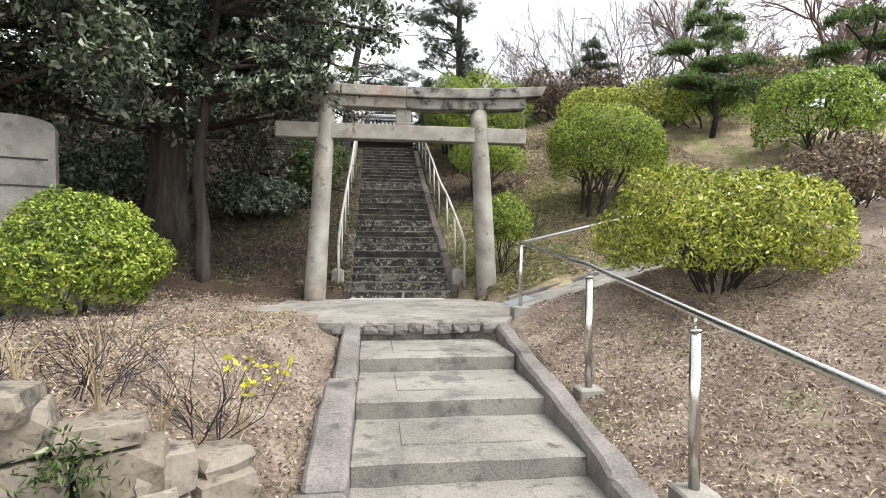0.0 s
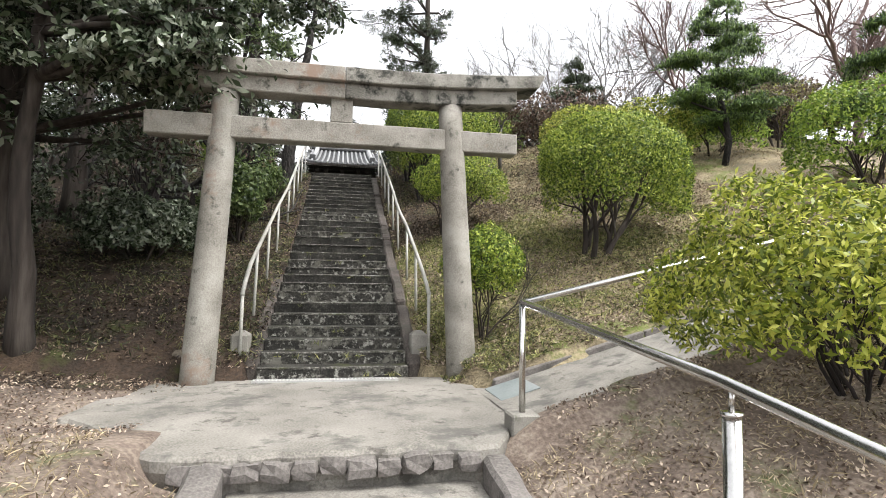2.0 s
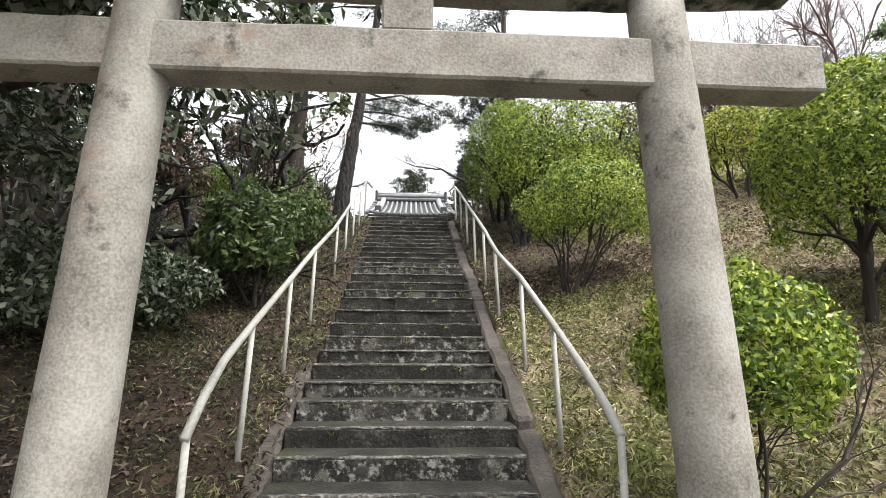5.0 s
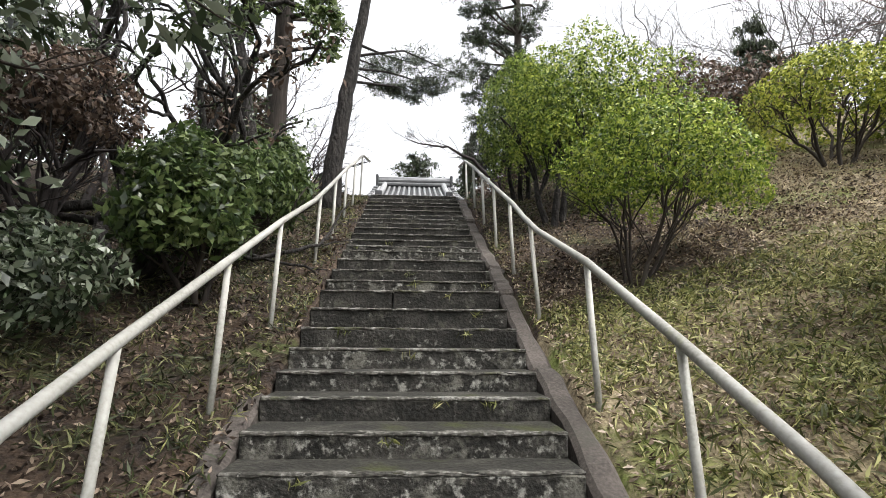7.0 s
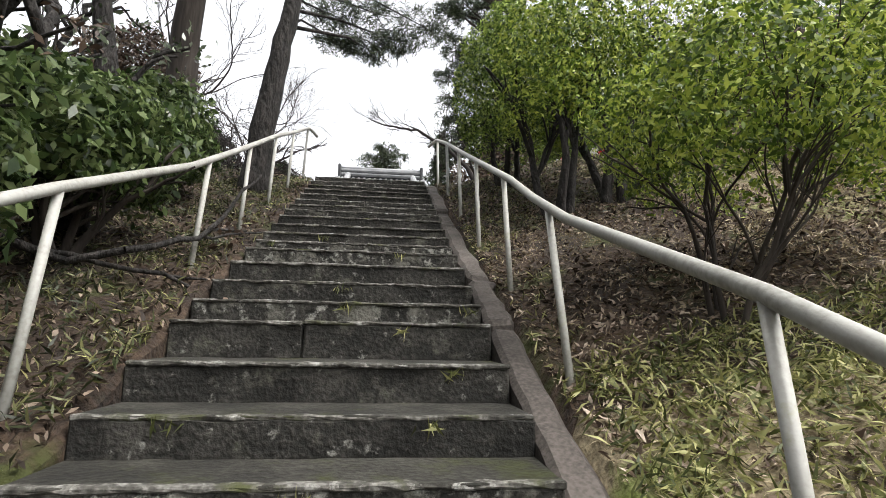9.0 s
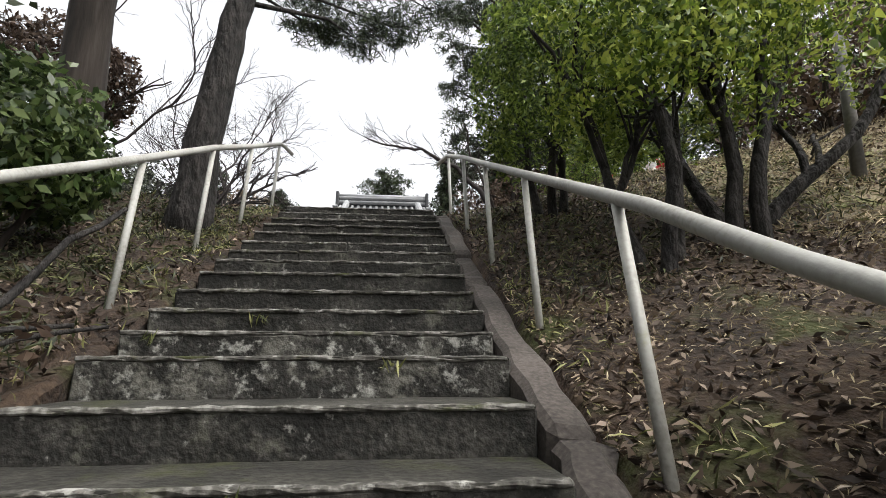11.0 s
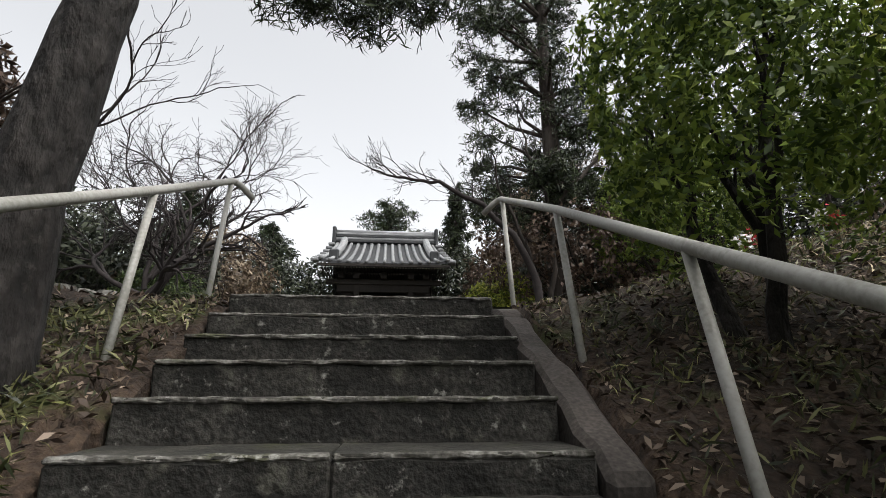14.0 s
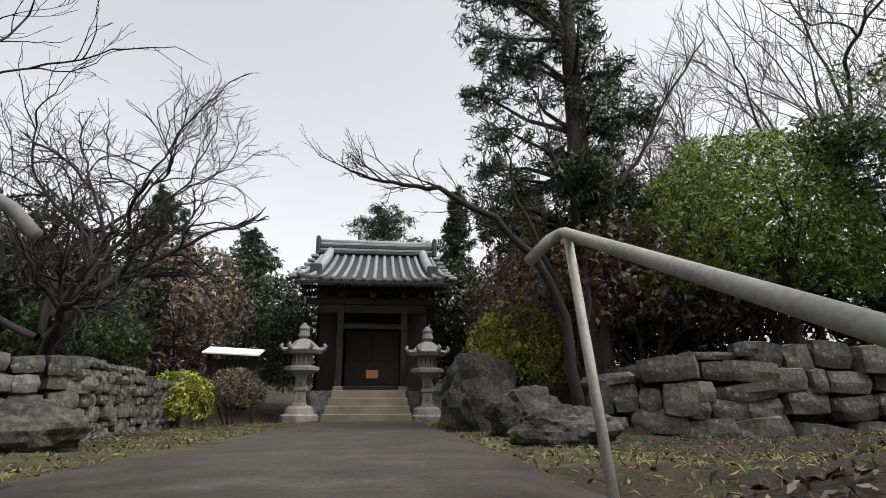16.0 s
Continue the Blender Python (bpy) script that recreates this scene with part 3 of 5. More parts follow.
def landing():
    rng = random.Random(6)
    bm = bmesh.new()
    n = 44
    front = [(-2.25 + 4.0 * i / n, 6.82 + 0.07 * noise.noise((i * 0.6, 0, 3)) + 0.55 * smooth(1.15, 1.55, -2.25 + 4.0 * i / n) + 1.2 * smooth(-1.0, -2.3, -2.25 + 4.0 * i / n)) for i in range(n + 1)]
    rows = []
    for f, z, push in ((1.0, 0.0, None), (0.0, 0.0, 0.0), (0.0, -0.03, -0.035), (0.0, -0.1, -0.045), (0.0, -0.2, 0.0), (0.0, -0.45, 0.02)):
        rows.append([bm.verts.new((x, 9.72 if push is None else y + push + (0.02 * noise.noise((x * 6, z * 20, 1)) if z < 0 else 0), z + (0.012 * noise.noise((x * 2.2, f, 4)) if push is not None and z > -0.2 else 0))) for x, y in front])
    for a, b in zip(rows, rows[1:]):
        for i in range(n):
            bm.faces.new((a[i], b[i], b[i + 1], a[i + 1]))
    part_ob = part("landing", bm, CONCRETE)
    tagged(part_ob, "worn grey concrete landing with a chipped front edge", "landing", "", "structure")
    for k in range(11):
        w = rng.uniform(0.17, 0.23)
        ob = new("edge_stone", stone(w, 0.13, 0.12, rng.random(), 0.22))
        ob.data.materials.append(CURB)
        ob.parent = part_ob
        ob.location = (-0.93 + 0.19 * k, 6.79 + rng.uniform(-0.02, 0.02), -0.1 + rng.uniform(-0.015, 0.015))
        ob.rotation_euler = (rng.uniform(-0.15, 0.15), rng.uniform(-0.15, 0.15), rng.uniform(-0.1, 0.1))
    # side path climbing between the handrail and the slope
    bm = bmesh.new()
    rows = []
    for i in range(25):
        x = 1.55 + i * 0.5
        z = max(0.0, 0.26 * (x - 1.6))
        bend = 0.12 * (x - 1.55)
        rows.append([bm.verts.new(p) for p in ((x, 7.22 + bend, z - 0.3), (x, 7.22 + bend, z), (x, 8.0 + bend, z + 0.01), (x, 8.75 + bend, z), (x, 8.75 + bend, z - 0.3))])
    for a, b in zip(rows, rows[1:]):
        for k in range(4):
            bm.faces.new((a[k], b[k], b[k + 1], a[k + 1]))
    path = part("side_path", bm, CONCRETE)
    tagged(path, "sloping concrete footpath beside the grassy bank", "path", "", "structure")
    for k in range(6):
        bm = bmesh.new()
        x0 = 1.75 + k * 1.0
        block(bm, x0, x0 + 0.98, 8.76, 8.86, -0.2, 0.07, 0.012)
        for v in bm.verts:
            v.co.z += max(0.0, 0.26 * (v.co.x - 1.6))
            v.co.y += 0.12 * (v.co.x - 1.55)
        part("edging_stone", bm, CURB, path)
    bm = bmesh.new()
    block(bm, 1.62, 2.05, 8.1, 8.72, 0.0, 0.012, 0.004)
    for v in bm.verts:
        v.co.z += max(0.0, 0.26 * (v.co.x - 1.6)) + 0.012
        v.co.y += 0.12 * (v.co.x - 1.55)
    tagged(part("metal_cover", bm, COVERMETAL), "flat grey metal drain cover plate on the path", "drain cover")
    g = thing("drain_grating", "narrow steel drain grating across the foot of stairs", "drain")
    for y in (9.5, 9.62):
        bm = bmesh.new()
        block(bm, -0.95, 0.75, y, y + 0.012, 0.0, 0.022, 0)
        part("frame_bar", bm, PIPE_GREY, g)
    for k in range(40):
        bm = bmesh.new()
        block(bm, -0.94 + k * 0.042, -0.925 + k * 0.042, 9.512, 9.62, 0.004, 0.018, 0)
        part("bar", bm, PIPE_GREY, g)


landing()


# ---- the long stone stairs ----
def stairs():
    e = tagged(thing("stone_stairs", "long straight flight of dark lichen-spotted stone steps", "stairs"), kind="structure")
    rng = random.Random(7)
    for i, y in enumerate(NOSE_Y):
        z = nose_z(y) if i else 0.14
        below = (nose_z(NOSE_Y[i - 1]) if i > 1 else 0.14) if i else 0.0
        nxt = NOSE_Y[i + 1] if i + 1 < len(NOSE_Y) else y + 0.4
        joints = [rng.uniform(-0.5, 0.5)] if i < 2 or rng.random() < 0.12 else []
        xs = [-0.93, *joints, 0.9]
        for a, b in zip(xs, xs[1:]):
            if b - a < 0.15:
                continue
            bm = bmesh.new()
            dz = rng.uniform(-0.006, 0.006)
            cuts = max(3, int((b - a) * 9))
            block(bm, a + 0.002, b - 0.002, y + rng.uniform(-0.008, 0.008), nxt + 0.06, below - 0.08, z - 0.014 + dz, 0.01, 0.007, rng, cuts)
            riser = part("step_stone", bm, STEPSTONE if i in (0, 1, 2, 3, 4, 6, 7, 9, 10, 14, 17, 18) else STEPDARK, e)
            bm = bmesh.new()
            block(bm, a + 0.004, b - 0.004, y - 0.004, nxt + 0.05, z - 0.014 + dz, z + dz, 0.006, 0.003, rng, cuts)
            part("tread", bm, MOSSTREAD, riser)
            bm = bmesh.new()
            block(bm, a + 0.006, b - 0.006, y - 0.007, y + rng.uniform(0.03, 0.05), z - 0.02 + dz, z + dz + 0.003, 0.007, 0.005, rng, cuts * 2)
            part("worn_nosing", bm, TREAD, riser)
    # sloping side curbs
    for side in (-1, 1):
        y = 9.9
        k = 0
        while y < 20.1:
            ln = min(rng.uniform(0.8, 1.9), 20.25 - y)
            bm = bmesh.new()
            x0, x1 = (0.905, 1.08) if side > 0 else (-1.1, -0.935)
            block(bm, x0, x1, y + 0.015, y + ln, -0.5, 0.0, 0.03, 0.016, rng, 9)
            sink = rng.uniform(-0.07, 0.015) if side > 0 else rng.uniform(-0.05, -0.02)
            for v in bm.verts:
                v.co.z += nose_z(max(9.9, v.co.y)) - 0.03 + sink
            part("side_curb", bm, PINKSTONE if side > 0 or y < 11.5 else SHADED_SOIL, e)
            y += ln
            k += 1
    # guard stones at the foot
    for x in (-1.2, 1.09):
        bm = bmesh.new()
        w = 0.115
        block(bm, x - w, x + w, 10.12, 10.36, -0.2, 0.5, 0.02, 0.006, rng, 6)
        top = [f for f in bm.faces if f.normal.z > 0.9 and f.calc_center_median().z > 0.45]
        r = bmesh.ops.inset_region(bm, faces=top, thickness=0.07)
        for f in top:
            for v in f.verts:
                v.co.z += 0.04
        tagged(part("guard_stone", bm, PALESTONE), "squat pale granite guard stone at the stair foot", "stone post", "guard stones")


stairs()


# ---- handrails ----
def stair_rail(x, line, posts, label, group):
    """A pipe through line (y, z) on posts (foot y, top y), bent back at the stair head."""
    e = thing("stair_handrail", label, "handrail", group)
    pts = [Vector((x, y, z)) for y, z in line]
    end = pts[-1]
    pipe("top_rail", pts + [end + Vector((-0.012 * x, 0.03, 0.004)), end + Vector((-0.05 * x, 0.055, -0.02)), end + Vector((-0.14 * x, 0.06, -0.13))], 0.0275, GALV, e, 16)
    for y, top_y in posts:
        top = Vector((x, top_y, float(np.interp(top_y, [p[0] for p in line], [p[1] for p in line]))))
        foot = Vector((x, y, ground_z(x, y) - 0.12))
        pipe("post", [foot, top - Vector((0, 0, 0.012))], 0.0215, GALV, e, 12)


stair_rail(1.18, [(9.92, 1.04), (10.15, 1.18), (10.5, 1.355), (11.26, 1.69), (12.48, 2.21), (13.9, 2.71), (14.5, 2.975), (15.1, 3.27), (16.6, 3.915), (18.0, 4.52), (19.32, 5.1), (20.87, 5.73)],
           [(9.9, 9.93), (11.1, 11.26), (12.31, 12.48), (13.83, 14.19), (15.06, 15.33), (16.36, 16.62), (17.64, 17.95), (18.98, 19.32), (20.48, 20.84)], "pale painted pipe handrail on slanting posts", "stair handrails")
stair_rail(-1.18, [(10.07, 1.0), (10.3, 1.2), (10.62, 1.41), (11.21, 1.665), (12.44, 2.175), (13.7, 2.7), (15.26, 3.3), (16.29, 3.77), (16.84, 4.025), (18.06, 4.6), (19.27, 5.12), (20.65, 5.73)],
           [(10.05, 10.1), (11.03, 11.21), (12.28, 12.44), (13.53, 13.72), (15.38, 15.62), (16.62, 16.84), (17.8, 18.06), (18.97, 19.27), (20.3, 20.62)], "pale lichened pipe handrail on slanting posts", "stair handrails")


def steel_rail():
    e = thing("steel_handrail", "polished stainless steel handrail on round posts", "handrail")
    d = Vector((1, 0.07, 0.23))
    corner = Vector((1.52, 7.21, 1.02))
    far = corner + d * 8.0
    pipe("side_rail", [corner, corner + d * 2, corner + d * 4, far], 0.024, STEEL, e, 18)
    low = [corner, Vector((1.52, 4.87, 0.785)), Vector((1.52, 3.16, 0.535)), Vector((1.52, 1.82, 0.345)), Vector((1.52, -1.5, -0.13))]
    pipe("main_rail", low, 0.027, STEEL, e, 18)
    for k in (3.0, 5.2, 7.4):
        q = corner + d * k
        pipe("post", [(q.x, q.y, q.z - 1.15), q], 0.024, STEEL, e, 14)
    bm = bmesh.new()
    bmesh.ops.create_uvsphere(bm, u_segments=16, v_segments=10, radius=0.028, matrix=Matrix.Translation(corner))
    part("corner_joint", bm, STEEL, e, "", True)
    for x, y, top, foot in ((1.52, 7.21, 1.01, 0.12), (1.52, 4.8, 0.77, -0.39), (1.52, 3.1, 0.52, -0.6), (1.52, 1.1, 0.23, -0.75)):
        short = 0.1 if y < 7 else 0.0
        p = pipe("post", [(x, y, foot), (x, y, top - short)], 0.027 if y > 7 else 0.036, STEEL, e, 18)
        if short:
            pipe("bracket", [(x, y, top - short), (x, y, top)], 0.012, STEEL, p, 10)
            pipe("collar", [(x, y, top - short - 0.012), (x, y, top - short + 0.004)], 0.042, STEEL, p, 18)
        bm = bmesh.new()
        block(bm, x - 0.12, x + 0.12, y - 0.11, y + 0.11, foot - 0.18, foot + 0.005, 0.015)
        part("foot_block", bm, PALESTONE, e)


steel_rail()


# ---- torii ----
def torii():
    e = thing("torii_gate", "grey granite torii with stained lichened top beam", "torii", "", (0, 9.6, 0))
    rng = random.Random(9)
    for s in (-1, 1):
        verts, faces = [], []
        pts = [Vector((s * (1.57 - 0.205 * k / 10), 0.012 * noise.noise((k, s, 0)), -0.2 + 3.67 * k / 10)) for k in range(11)]
        tube_arrays(pts, [0.192 - 0.042 * k / 10 + 0.004 * noise.noise((k * 1.7, s, 2)) for k in range(11)], 28, verts, faces)
        raw("column", verts, faces, GRANITE, e, "", True)
    # lower tie beam in two lengths
    for a, b in ((-2.24, -1.36), (-1.36, 1.36), (1.36, 2.24)):
        bm = bmesh.new()
        block(bm, a + 0.003, b - 0.003, -0.11, 0.11, 2.86, 3.13, 0.014, 0.003, rng, 8)
        part("tie_beam", bm, GRANITE, e)
    bm = bmesh.new()
    block(bm, -0.145, 0.125, -0.09, 0.09, 3.13, 3.43, 0.012)
    part("centre_strut", bm, GRANITE, e)

    def arc(x):
        return (0.12 if x > 0 else 0.05) * (abs(x) / 2.5) ** 2.6

    for name, a, b, depth, z0, z1, flare in (("lower_lintel", -2.22, 0.026, 0.15, 3.42, 3.61, 0.0), ("lower_lintel", 0.03, 2.22, 0.15, 3.42, 3.61, 0.0), ("top_lintel", -2.5, 0.026, 0.22, 3.61, 3.79, 0.1), ("top_lintel", 0.03, 2.5, 0.22, 3.61, 3.79, 0.1)):
        bm = bmesh.new()
        block(bm, a, b, -depth, depth, z0, z1, 0.012, 0.004, rng, 14)
        for v in bm.verts:
            up = (v.co.z - z0) / (z1 - z0)
            v.co.z += arc(v.co.x) + (0.02 * (1 - abs(v.co.y) / depth) if up > 0.9 and flare else 0)
            if abs(v.co.x) > 2.1:
                v.co.x += math.copysign(flare * up, v.co.x)
        part(name, bm, LICHEN if a > 0 else GRANITE, e, "black-lichened granite beam" if a > 0 else "")


torii()


# ---- gate at the top ----
def gate():
    cy, fl = 34.6, 5.02
    e = thing("temple_gate", "dark timber temple gate with a grey tiled roof", "gate", "", (0, cy, 4.2))
    o = Vector((0, cy, 4.2))

    def box(name, x0, x1, y0, y1, z0, z1, mat, bev=0.012, parent=None, label=""):
        bm = bmesh.new()
        block(bm, x0, x1, y0 - o.y, y1 - o.y, z0 - o.z, z1 - o.z, bev)
        return part(name, bm, mat, parent or e, label)

    box("plinth", -2.0, 1.95, 33.9, 38.6, 4.1, fl, WALLSTONE)
    for k in range(4):
        box("stone_step", -1.2 + 0.05 * k, 1.08 - 0.05 * k, 32.7 + 0.26 * k, 33.9, 4.05, 4.25 + 0.195 * (k + 1), TANSLAB, 0.01, None, "tan sandstone step")
    for x in (-0.95, 0.88):
        for y in (34.2, 36.2):
            box("post", x - 0.09, x + 0.09, y, y + 0.18, fl, 7.55, TIMBER)
            box("post_base", x - 0.13, x + 0.13, y - 0.04, y + 0.22, fl, fl + 0.12, TANSLAB)
    box("head_beam", -1.6, 1.53, 34.21, 34.37, 7.2, 7.45, TIMBER)
    box("lower_beam", -0.86, 0.79, 34.24, 34.36, 6.75, 6.9, TIMBER)
    door = box("door_leaf", -0.84, -0.05, 35.2, 35.26, fl + 0.1, 6.75, TIMBER)
    box("door_leaf", -0.03, 0.77, 35.2, 35.26, fl + 0.1, 6.75, TIMBER)
    for k in range(9):
        box("lattice_bar", -0.8 + k * 0.19, -0.77 + k * 0.19, 35.17, 35.2, 5.95, 6.7, TIMBER, 0)
    box("lower_board", -0.84, 0.77, 35.1, 35.16, fl + 0.12, 5.85, TIMBER)
    box("threshold", -0.86, 0.79, 34.3, 35.3, fl, fl + 0.12, TIMBER)
    box("notice", -0.2, 0.16, 35.06, 35.09, 5.38, 5.62, PAPER, 0, None, "small orange paper notice")
    for x0, x1 in ((-1.75, -0.95), (0.88, 1.68)):
        box("wall_panel", x0, x1, 35.3, 35.4, fl, 7.6, TIMBER)
    for x in (-1.75, 1.6):
        box("side_wall", x, x + 0.08, 35.3, 38.0, fl, 8.0, TIMBER)
    box("back_wall", -1.7, 1.62, 37.9, 38.0, fl, 8.0, TIMBER)
    box("bracket_beam", -1.95, 1.9, 34.15, 34.3, 7.45, 7.62, TIMBER)
    box("bracket_beam", -1.95, 1.9, 36.4, 36.5, 7.9, 8.05, TIMBER)
    for x in (-1.45, -0.95, -0.04, 0.88, 1.38):
        box("bracket", x - 0.1, x + 0.1, 33.95, 34.35, 7.62, 7.85, TIMBER)

    # roof: a concave slope from ridge to eave, both sides
    def slope(s):
        f = s
        return 0.0 + 2.6 * f, 9.45 - 1.52 * (f ** 0.82) + 0.12 * f ** 4

    ry = 36.1
    cx = -0.02
    for side in (-1, 1):
        bm = bmesh.new()
        rows = []
        for i in range(13):
            dy, z = slope(i / 12)
            half = 1.9 + 0.32 * (i / 12)
            rows.append([bm.verts.new((cx + half * (k / 10 - 1) if k <= 20 else 0, ry + side * dy - o.y, z + 0.16 * (abs(k / 10 - 1)) ** 4 * (i / 12) - o.z)) for k in range(21)])
        for a, b in zip(rows, rows[1:]):
            for k in range(20):
                bm.faces.new((a[k], a[k + 1], b[k + 1], b[k]) if side < 0 else (a[k], b[k], b[k + 1], a[k + 1]))
        ext = bmesh.ops.extrude_face_region(bm, geom=bm.faces[:])
        for v in [g for g in ext["geom"] if isinstance(g, bmesh.types.BMVert)]:
            v.co.z -= 0.1
        roof = part("roof_slope", bm, TILE_DARK, e)
        for k in range(15):
            u = -0.93 + 1.86 * k / 14
            verts, faces = [], []
            pts = []
            for i in range(9):
                dy, z = slope(0.06 + 0.955 * i / 8)
                half = 1.9 + 0.32 * (0.06 + 0.955 * i / 8)
                pts.append(Vector((cx + half * u, ry + side * dy - o.y, z + 0.16 * abs(u) ** 4 * (i / 8) + 0.03 - o.z)))
            tube_arrays(pts, [0.062] * 9, 8, verts, faces)
            raw("tile_ridge", verts, faces, TILE, roof, "", True)
        for u in (-0.8, 0.8):
            verts, faces = [], []
            pts = []
            for i in range(25):
                f = 0.02 + 0.72 * i / 24
                dy, z = slope(f)
                pts.append(Vector((cx + (1.9 + 0.32 * f) * u, ry + side * dy - o.y, z + 0.13 - o.z + 0.012 * (i % 2))))
            tube_arrays(pts, [0.135 + 0.012 * (i % 2) for i in range(25)], 10, verts, faces)
            ridge = raw("descending_ridge", verts, faces, TILE, roof, "", False)
            q = pts[-1]
            bm = bmesh.new()
            block(bm, q.x - 0.17, q.x + 0.17, q.y + (-0.12 if side < 0 else 0.02), q.y + (-0.02 if side < 0 else 0.12), q.z - 0.2, q.z + 0.22, 0.05)
            part("ridge_end_tile", bm, TILE_DARK, roof)
        # eave course and rafters
        dy, z = slope(1.0)
        for row, (back, zz, n) in enumerate(((0.1, 0.16, 44), (0.45, 0.3, 44))):
            for k in range(n):
                x = cx - 2.05 + 4.1 * k / (n - 1)
                bm = bmesh.new()
                y0 = ry + side * (dy - back)
                block(bm, x - 0.025, x + 0.025, min(y0, y0 - side * 0.7) - o.y, max(y0, y0 - side * 0.7) - o.y, z - zz - o.z, z - zz + 0.06 - o.z, 0)
                raft = part("rafter", bm, TIMBER, e)
                if row == 0 and side < 0:
                    bm = bmesh.new()
                    block(bm, x - 0.024, x + 0.024, y0 - 0.006 - o.y, y0 - 0.001 - o.y, z - zz + 0.004 - o.z, z - zz + 0.05 - o.z, 0)
                    part("rafter_end", bm, WHITEPAINT, raft)
        box("eave_board", cx - 2.19, cx + 2.19, ry + side * (dy - 0.02) - 0.03, ry + side * (dy - 0.02) + 0.03, z - 0.13, z - 0.03, TIMBER)
    # stacked main ridge
    for k in range(4):
        box("ridge_course", cx - 1.86, cx + 1.86, ry - 0.2 + 0.02 * k, ry + 0.2 - 0.02 * k, 9.4 + 0.1 * k, 9.485 + 0.1 * k, TILE if k % 2 else TILE_DARK, 0.015)
    verts, faces = [], []
    tube_arrays([Vector((cx - 1.88, ry - o.y, 9.83 - o.z)), Vector((cx + 1.88, ry - o.y, 9.83 - o.z))], [0.09, 0.09], 12, verts, faces)
    raw("ridge_cap", verts, faces, TILE, e, "", True)
    for s in (-1, 1):
        box("ridge_ornament", cx + s * 1.93 - 0.07, cx + s * 1.93 + 0.07, ry - 0.24, ry + 0.24, 9.35, 10.0, TILE_DARK, 0.04)
        for k in range(7):
            f = 0.1 + 0.85 * k / 6
            dy, z = slope(f)
            bm = bmesh.new()
            x = cx + s * (1.9 + 0.32 * f + 0.05)
            block(bm, x - 0.12, x + 0.12, ry - dy - 0.2 - o.y, ry - dy + 0.16 - o.y, z - 0.02 - o.z, z + 0.09 - o.z, 0.03)
            part("verge_tile", bm, TILE, e)


gate()


def lantern(at):
    e = thing("stone_lantern", "pale carved granite lantern with curled roof", "stone lantern", "stone lanterns", at)

    def ring(name, prof, sides, mat=PALESTONE, turn=0.0, parent=None):
        bm = bmesh.new()
        rows = [[bm.verts.new((r * math.cos(2 * math.pi * k / sides + turn), r * math.sin(2 * math.pi * k / sides + turn), z)) for k in range(sides)] for r, z in prof]
        for a, b in zip(rows, rows[1:]):
            for k in range(sides):
                bm.faces.new((a[k], a[(k + 1) % sides], b[(k + 1) % sides], b[k]))
        bm.faces.new(list(reversed(rows[0])))
        bm.faces.new(rows[-1])
        return part(name, bm, mat, parent or e)

    q = math.pi / 4
    ring("base_rock", [(0.52, -0.1), (0.5, 0.12), (0.42, 0.16)], 8)
    ring("base", [(0.4, 0.16), (0.36, 0.3), (0.26, 0.36)], 16)
    ring("shaft", [(0.25, 0.36), (0.2, 0.46), (0.18, 0.72), (0.235, 0.76), (0.235, 0.8), (0.18, 0.84), (0.185, 1.08), (0.26, 1.16)], 4, PALESTONE, q)
    ring("platform", [(0.26, 1.16), (0.46, 1.28), (0.46, 1.36), (0.34, 1.4)], 6)
    ring("fire_box", [(0.27, 1.4), (0.27, 1.72), (0.3, 1.76)], 6)
    ring("roof", [(0.5, 1.72), (0.56, 1.82), (0.4, 1.9), (0.2, 2.08), (0.12, 2.12)], 6)
    for k in range(6):
        a = math.pi / 3 * k
        verts, faces = [], []
        tube_arrays([Vector((0.42 * math.cos(a), 0.42 * math.sin(a), 1.84)), Vector((0.55 * math.cos(a), 0.55 * math.sin(a), 1.84)), Vector((0.6 * math.cos(a), 0.6 * math.sin(a), 1.93)), Vector((0.55 * math.cos(a), 0.55 * math.sin(a), 1.99))], [0.05, 0.06, 0.055, 0.03], 7, verts, faces)
        raw("roof_curl", verts, faces, PALESTONE, e, "", True)
    ring("finial", [(0.1, 2.12), (0.16, 2.2), (0.13, 2.32), (0.15, 2.4), (0.1, 2.48), (0.02, 2.56)], 14)
    for z in (0.52, 0.88):
        for k in range(3):
            bm = bmesh.new()
            block(bm, -0.055 + 0.02 * k, 0.055 - 0.02 * k, -0.138, -0.13, z + 0.045 * k, z + 0.02 + 0.045 * k, 0)
            part("carved_mark", bm, INK, e)
    for k in (-1, 1):
        a = -math.pi / 2 + k * math.pi / 6
        bm = bmesh.new()
        block(bm, -0.07, 0.07, -0.245, -0.235, 1.48, 1.68, 0)
        bmesh.ops.rotate(bm, verts=bm.verts[:], cent=(0, 0, 0), matrix=Matrix.Rotation(k * math.pi / 6, 3, "Z"))
        part("fire_window", bm, INK, e)
    return e


first = lantern((-1.87, 33.65, 4.27))
copy_thing(first, pose(1.53, 33.75, 4.24))


